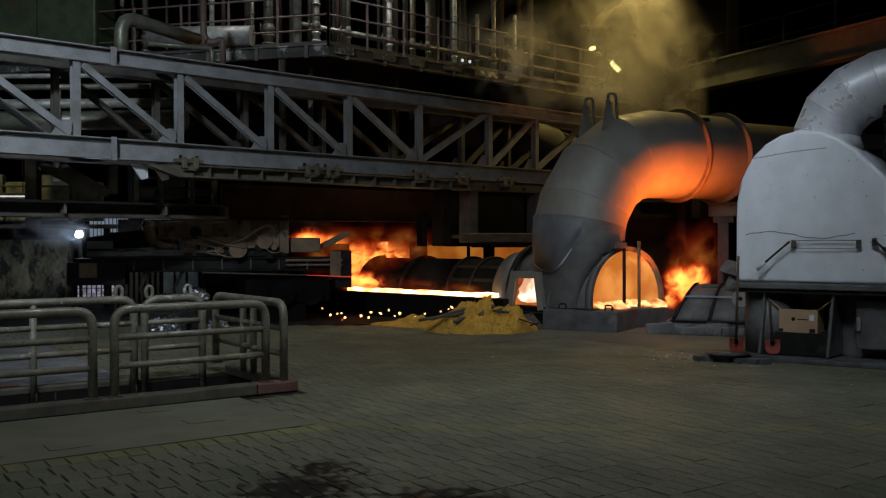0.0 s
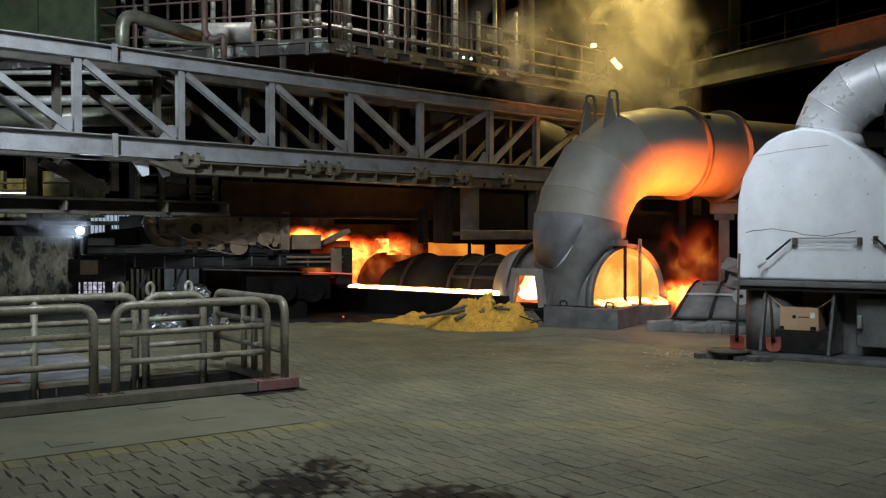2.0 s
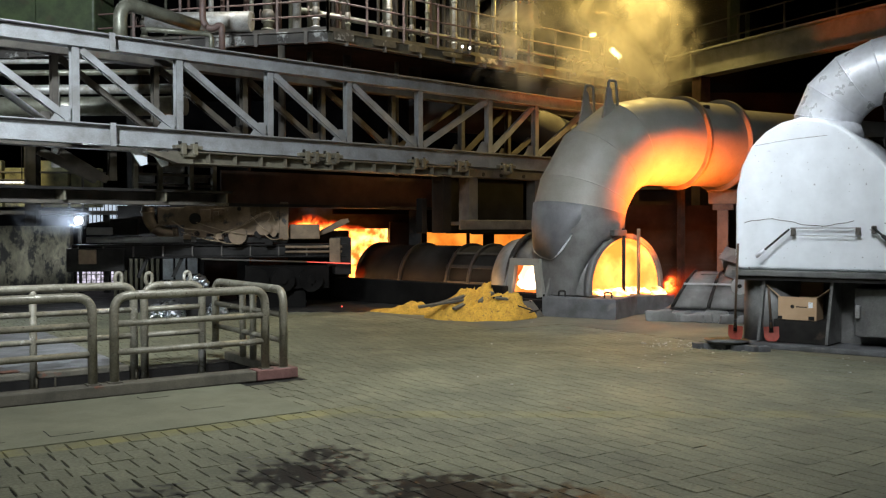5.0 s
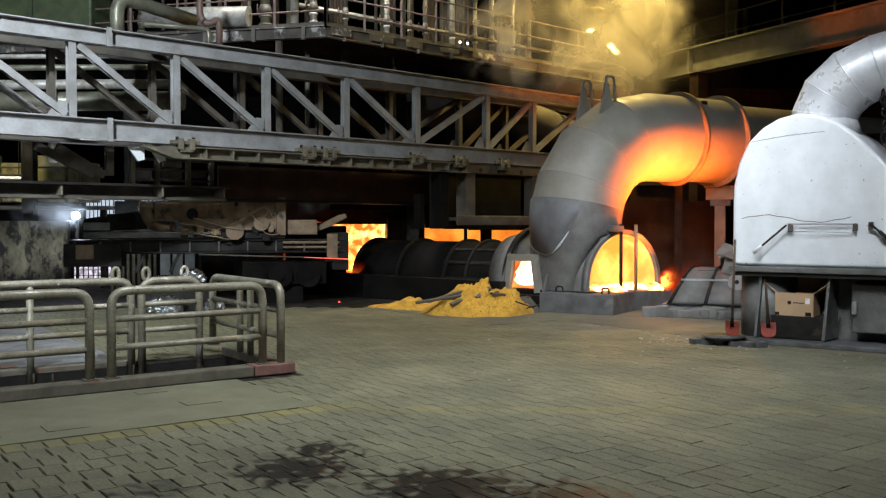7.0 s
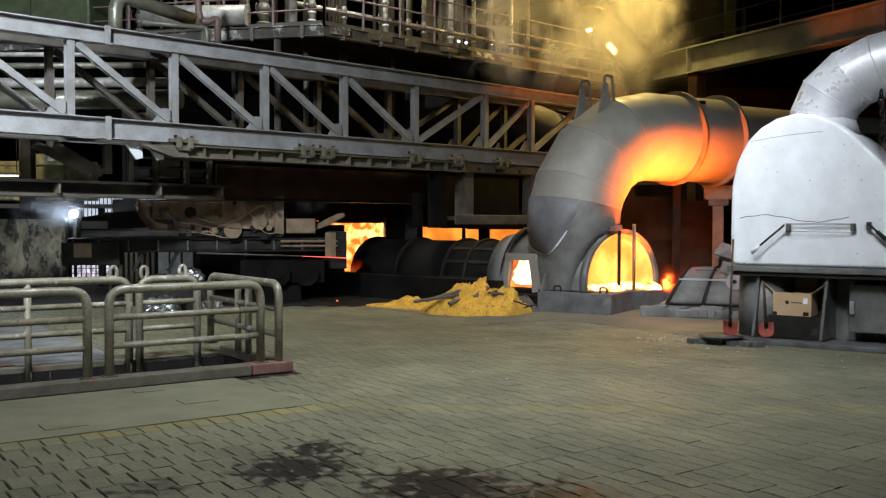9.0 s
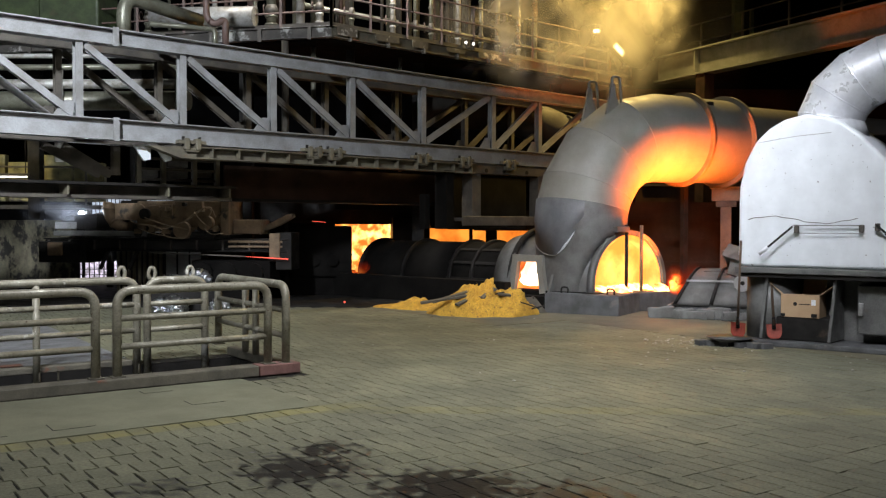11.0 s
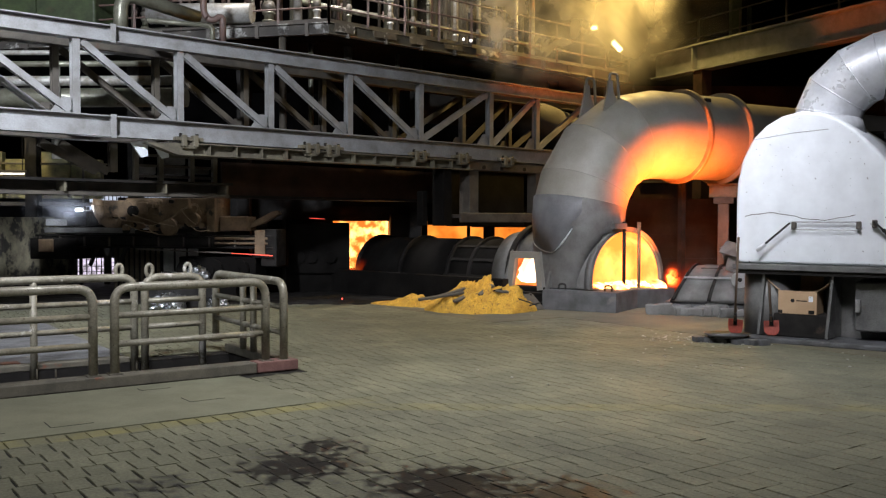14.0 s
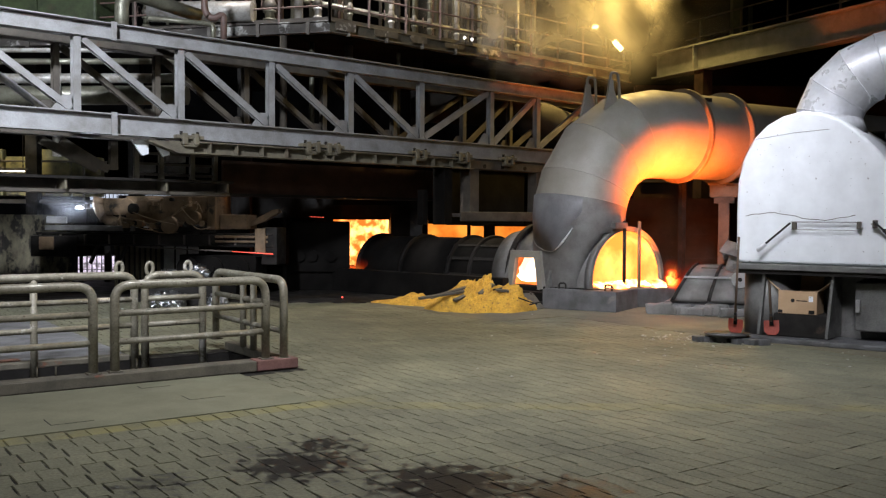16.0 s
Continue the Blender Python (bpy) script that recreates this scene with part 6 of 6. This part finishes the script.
M_FUME_BACK = smoke_material("thin murky haze under the roof", 0.30, 0.4)
M_HAZE = smoke_material("even yellow-lit haze", 0.62, 0.45)
# (x, y, z, half width, half height, drift per second in x, y, z, material)
SMOKE = (
    (4.7, 26.6, 7.4, 1.5, 2.5, -0.04, 0.0, 0.03, M_HAZE), (1.5, 23.6, 6.6, 2.2, 1.5, -0.04, 0.0, 0.02, M_FUME_THIN),
    (3.6, 23.4, 6.6, 1.9, 1.9, -0.05, 0.0, 0.03, M_HAZE), (4.7, 24.4, 6.9, 2.0, 2.6, -0.03, 0.02, 0.06, M_HAZE),
    (4.95, 24.0, 6.4, 0.95, 2.6, -0.10, 0.06, 0.14, M_FUME), (5.1, 24.9, 7.2, 1.2, 2.2, -0.04, 0.04, 0.05, M_FUME), (3.2, 23.6, 6.0, 2.2, 1.7, -0.09, 0.03, 0.05, M_FUME_THIN),
    (2.2, 22.6, 5.6, 1.3, 0.9, -0.05, 0.02, 0.05, M_FUME_THIN), (4.2, 25.5, 7.6, 2.6, 1.6, -0.08, 0.0, 0.02, M_FUME), (6.2, 26.0, 7.2, 1.3, 1.4, -0.10, 0.0, 0.02, M_FUME_THIN), (7.3, 27.4, 7.6, 2.6, 2.6, -0.03, 0.0, 0.01, M_FUME_BACK),
    (5.2, 21.3, 1.3, 0.9, 1.2, 0.02, 0.0, 0.03, M_FUME_DARK), (-2.2, 22.9, 1.7, 0.9, 0.5, 0.02, 0.0, 0.02, M_FUME_DARK),
    (-7.2, 19.6, 2.1, 1.6, 0.45, 0.05, 0.0, 0.01, M_FUME_DARK),
    # cool haze by the flood lamp; the last, small sheet is its halo
    (-8.7, 20.7, 1.95, 1.1, 0.42, 0.02, 0.0, 0.0, M_FUME_COOL), (-8.2, 20.4, 1.92, 0.7, 0.5, 0.01, 0.0, 0.0, M_FUME_COOL), (-8.42, 20.9, 1.93, 0.40, 0.36, 0.0, 0.0, 0.0, M_LAMP_BLOOM),
)
smoke_pieces = [(wisp(w, h, 0.35 * w, m, 3.7 * k, "drifting wisp of smoke or lamp bloom"), (x, y, z), (dx, dy, dz)) for k, (x, y, z, w, h, dx, dy, dz, m) in enumerate(SMOKE)]



def flame_material(name, density, scale, strength):
    """Burning gas, and fume given a glow for firelight: fades out at its rim and in its gaps."""
    m = smoke_material(name, density, scale)
    n, l = m.node_tree.nodes, m.node_tree.links
    mx = [k for k in n if k.bl_idname == "ShaderNodeMixShader" and k.outputs[0].links[0].to_node.bl_idname == "ShaderNodeOutputMaterial"][0]
    e, ramp = n.new("ShaderNodeEmission"), n.new("ShaderNodeValToRGB")
    ramp.color_ramp.elements[0].position, ramp.color_ramp.elements[0].color = 0.08, (0.55, 0.035, 0.004, 1)
    ramp.color_ramp.elements[1].position, ramp.color_ramp.elements[1].color = 0.55, (1.0, 0.34, 0.05, 1)
    l.new(mx.inputs[0].links[0].from_socket, ramp.inputs[0])
    l.new(ramp.outputs[0], e.inputs["Color"])
    e.inputs["Strength"].default_value = strength
    l.new(e.outputs[0], mx.inputs[2])
    return m


M_FLAME = flame_material("burning gas", 1.0, 2.2, 14.0)
# the firelight on thin fume, given as emission
M_FUME_GLOW = flame_material("dim red burning gas", 0.55, 1.4, 1.6)


def flame(w, h, seed, material=M_FLAME):
    ob = wisp(w, h, 0.2 * w, material, seed, "soft orange flame or self-glowing fume at the furnace mouth")
    ob.name = ob.data.name = "flame"
    return tagged(ob, category="flame", group="flames")


# flames by the machine's end, which die down, and over the fresh iron stream
fire_pieces = []
for k in range(7):
    r = random.Random(70 + k)
    fire_pieces.append((flame(r.uniform(0.45, 0.7), r.uniform(0.25, 0.42), k), -3.5 + 0.24 * k + r.uniform(-0.1, 0.1), 23.3 + 0.1 * k, 1.75 - 0.06 * k + r.uniform(-0.06, 0.06), 5.0, 8.5))
for k in range(9):
    r = random.Random(170 + k)
    fire_pieces.append((flame(r.uniform(0.5, 0.75), r.uniform(0.45, 0.7), 40 + k), -2.9 + 0.18 * k + r.uniform(-0.1, 0.1), 23.4 + 0.05 * k, 1.15 + r.uniform(-0.2, 0.25), 2.5, 6.5))
for k in range(8):
    r = random.Random(90 + k)
    p = TUNNEL @ Vector((-1.28, 6.7 - 0.5 * k, 0.0))
    fire_pieces.append((flame(r.uniform(0.45, 0.7), r.uniform(0.22, 0.30) * (1.3 - 0.09 * k), 20 + k, M_FLAME if k < 2 else M_FUME_GLOW), p.x, p.y, 0.78 - 0.02 * k, 0.1, 1.6))
# red fume, its firelight made as own glow, that hangs over the runner's end and thins out
for k in range(5):
    r = random.Random(410 + k)
    fire_pieces.append((flame(r.uniform(0.8, 1.2), r.uniform(0.5, 0.75), 80 + k, M_FUME_GLOW), -2.9 + 0.5 * k, 22.2 + 0.1 * k, 1.55 + r.uniform(-0.1, 0.15), 1.0, 4.5))
# flames and fume that lick out beside the tunnel mouth
for k in range(6):
    r = random.Random(240 + k)
    fire_pieces.append((flame(r.uniform(0.22, 0.34), r.uniform(0.35, 0.6), 60 + k), 4.62 + 0.12 * k, 18.95 + 0.06 * k, 0.80 + r.uniform(-0.08, 0.12), 1.2, 4.0))
for k in range(4):
    r = random.Random(260 + k)
    fire_pieces.append((flame(r.uniform(0.40, 0.6), r.uniform(0.7, 1.0), 90 + k, M_FUME_GLOW), 4.85 + 0.2 * k, 19.5 + 0.1 * k, 1.15 + r.uniform(-0.05, 0.2), 1.8, 5.0))
fire_pieces.append((flame(0.2, 0.24, 71), 4.60, 18.95, 0.56, 30.0, 40.0))
fire_pieces.append((flame(0.22, 0.3, 73, M_FUME_GLOW), 4.66, 19.0, 0.66, 30.0, 40.0))
# ---------------------------------------------------------------- paving
PAVE = pose(-4.29, 8.99, 0, 0, 0, FLOOR_TURN)
PX, PY, GAP, GAP_Y, STEP = 0.155, 0.28, 0.012, 0.0025, 0.004   # pavers with stepped, interlocking sides
bm = B()
box(bm, -9, 2.39, -1.882, -0.03, -0.02, 0.005)
slab_ob = tagged(part("floor_slab", bm, M_CONCRETE, m=PAVE), "smooth grey concrete slab strip before the pit", "slab", kind="structure")
for a in ((-0.9, -0.3, -1.62, -1.35), (0.05, 0.4, -1.62, -1.35), (1.4, 1.75, -1.2, -0.95), (1.2, 1.5, -0.35, -0.2)):
    for x0, x1, y0, y1 in ((a[0], a[1], a[2], a[2] + 0.008), (a[0], a[0] + 0.008, a[2], a[3])):
        bm = B()
        box(bm, x0, x1, y0, y1, 0.004, 0.007)
        part("slab_joint", bm, M_GROUT, slab_ob)

apron = thing("floor_apron", PAVE, "dusty brown concrete apron before the tunnel mouth", "slab", kind="structure")
for x0, x1, y0, y1 in ((8.1, 9.675, 2.61, 7.5), (9.68, 13.0, 2.61, 7.5), (9.68, 13.0, -1.4, 2.605), (9.68, 13.0, -6.0, -1.405)):
    bm = B()
    box(bm, x0, x1, y0, y1, -0.02, 0.004)
    part("apron_slab", bm, M_APRON, apron)


def paver_kind(p, x, y, r):
    """Which paint or stain a paver has taken, by its place on the floor."""
    d = noise.noise(Vector((p.x * 1.3, p.y * 1.3, 4.0)))
    if p.y < 6.15 and 0.9 < p.x < 1.75 and d > -0.05 and r.random() < 0.5:
        return M_PAVER_RED
    return M_PAVER


PROTO = {}


def paver_mesh(material, variant):
    key = (material.name, variant)
    if key not in PROTO:
        r = random.Random(variant)
        bm = B()
        w, h = PX - GAP + (-0.004, -0.001, 0.002, 0.0035, 0.005)[variant], PY - GAP_Y
        z = 0.0006 * (variant - 2)
        side = [(-h / 2, STEP), (-h * 0.38, STEP), (-h * 0.30, 0.0), (h * 0.30, 0.0), (h * 0.38, STEP), (h / 2, STEP)]

        def outline(inset, inset_y, level, rough=0.0):
            pts = [(w / 2 + s - inset, y) for y, s in side] + [(-w / 2 - s + inset, y) for y, s in reversed(side)]
            return [bm.verts.new((x, max(-h / 2 + inset_y, min(h / 2 - inset_y, y)), level + r.uniform(-rough, rough))) for x, y in pts]

        bot, mid, top = outline(0, 0, -0.03), outline(0, 0, z - 0.006), outline(0.004, 0.001, z, 0.0008)
        for lo, hi in ((bot, mid), (mid, top)):
            for k in range(12):
                bm.faces.new((lo[k], lo[(k + 1) % 12], hi[(k + 1) % 12], hi[k]))
        bm.faces.new(top)
        data = bpy.data.meshes.new("paver")
        bm.to_mesh(data)
        bm.free()
        data.materials.append(material)
        PROTO[key] = data
    return PROTO[key]


paving = thing("paving", pose(0, 0, 0), "grey interlocking concrete paving with dark joints and stains", "paving", kind="structure")
spots = []
for j in range(-32, 54):
    shift = 0.022 * (1 if j % 2 else -1) + random.Random(j).uniform(-0.008, 0.008)
    for i in range(-64, 140):
        x, y = i * PX + shift, -1.9 + PY / 2 + j * PY
        if (y < -0.05 and y > -1.9 and x < 2.385 - PX / 2) or (y > -0.1 and y < 2.05 and x < 3.14):
            continue
        p = PAVE @ Vector((x, y, 0))
        if not (3.6 < p.y < 19.2 and abs(p.x) < 0.56 * p.y + 0.6):
            continue
        if (y > 2.74 - PY / 2 and x > 8.2 - PX / 2) or x > 9.76 - PX / 2:
            continue
        if p.x > 2.0 and p.y > 17.35 or (p.y > 16.9 and p.x > 3.6):
            continue
        spots.append((p.y, p, x, y))
spots.sort(key=lambda s: s[0])
PAVE_R = Matrix.Rotation(radians(FLOOR_TURN), 4, "Z")
rest = {}
near = 0
for _, p, x, y in spots:
    r = random.Random(round(x * 100) * 7919 + round(y * 1000))
    m = paver_kind(p, x, y, r)
    v = r.randrange(5)
    if p.y > 5.0 and near < 300:
        ob = new("paver", paver_mesh(m, v))
        ob.parent = paving
        ob.matrix_basis = Matrix.Translation(p) @ PAVE_R @ pose(r.uniform(-0.003, 0.003), r.uniform(-0.003, 0.003), r.uniform(-0.002, 0.002), 0.4 * r.uniform(-1, 1), 0.4 * r.uniform(-1, 1), r.uniform(-1.2, 1.2))
        near += 1
    else:
        vs, fs = rest.setdefault(m.name, ([], []))
        src = paver_mesh(m, v)
        b = len(vs)
        z = r.uniform(-0.0015, 0.0015)
        m4 = PAVE_R @ pose(r.uniform(-0.003, 0.003), r.uniform(-0.003, 0.003), 0, 0.4 * r.uniform(-1, 1), 0.4 * r.uniform(-1, 1), r.uniform(-1.2, 1.2))
        for q in src.vertices:
            w = p + m4 @ q.co
            vs.append((w.x, w.y, w.z + z))
        fs.extend([tuple(b + q for q in f.vertices) for f in src.polygons])
for name, (vs, fs) in rest.items():
    data = bpy.data.meshes.new("far_pavers")
    data.from_pydata(vs, [], fs)
    data.materials.append(bpy.data.materials[name])
    ob = new("far_pavers", data)
    ob.parent = paving
    tagged(ob, kind="stuff")


# ---------------------------------------------------------------- what moves
def motions():
    walk(machine, [(0, MACHINE), (9.2, MACHINE), (9.6, pose(-8.15, 19.7, 0, 0, 0, 8.5)), (10.3, pose(-8.8, 20.6, 0, 0, 0, 0)), (11.0, pose(-9.35, 21.3, 0, 0, 0, -7)),
                   (11.5, pose(-9.5, 21.5, 0, 0, 0, -8.4)), (12.3, pose(-9.6, 21.6, 0, 0, 0, -9)), (16, pose(-9.6, 21.6, 0, 0, 0, -9))])
    walk(iron_stream, [(0, pose(0, 0, 0.62)), (1.5, pose(0, 0, 0.615)), (2.4, pose(0, 0, 0.60)), (3.0, pose(0, 0, 0.572)), (3.5, pose(0, 0, 0.545)), (4.2, pose(0, 0, 0.46)), (6.3, pose(0, 0, 0.28)), (16, pose(0, 0, 0.27))])
    for k, (ob, x, y, z, t0, t1) in enumerate(fire_pieces):
        r = random.Random(k)
        rows = []
        for i in range(41):
            s = 0.4 * i
            sink = min(1.0, max(0.0, (s - t0) / (t1 - t0)))
            rows.append((s, pose(x + r.uniform(-0.05, 0.05), y + 0.6 * sink, z - 1.3 * sink + r.uniform(-0.05, 0.05), 0, r.uniform(-14, 14), 0)))
        walk(ob, rows)
    for k, (ob, x, y, z, start, vx) in enumerate(spark_pieces):
        rows = [(0, pose(x - 0.3 * vx, y, z))]
        for i in range(1, 9):
            s = 0.12 * i
            rows.append((s, pose(x + vx * s, y - 0.2 * s, max(0.02 - 0.03 * i / 8, z + start * s - 4.0 * s * s))))
        rows += [(1.4, pose(x + vx, y, -0.05)), (16, pose(x + vx, y, -0.06))]
        walk(ob, rows)
    for k, (ob, p, d) in enumerate(smoke_pieces):
        rows = []
        for i in range(9):
            s = 2.0 * i
            rows.append((s, pose(p[0] + d[0] * (s - 8), p[1] + d[1] * (s - 8), p[2] + d[2] * (s - 8), 0, 6 * math.sin(0.4 * s + k), 0)))
        walk(ob, rows)


motions()
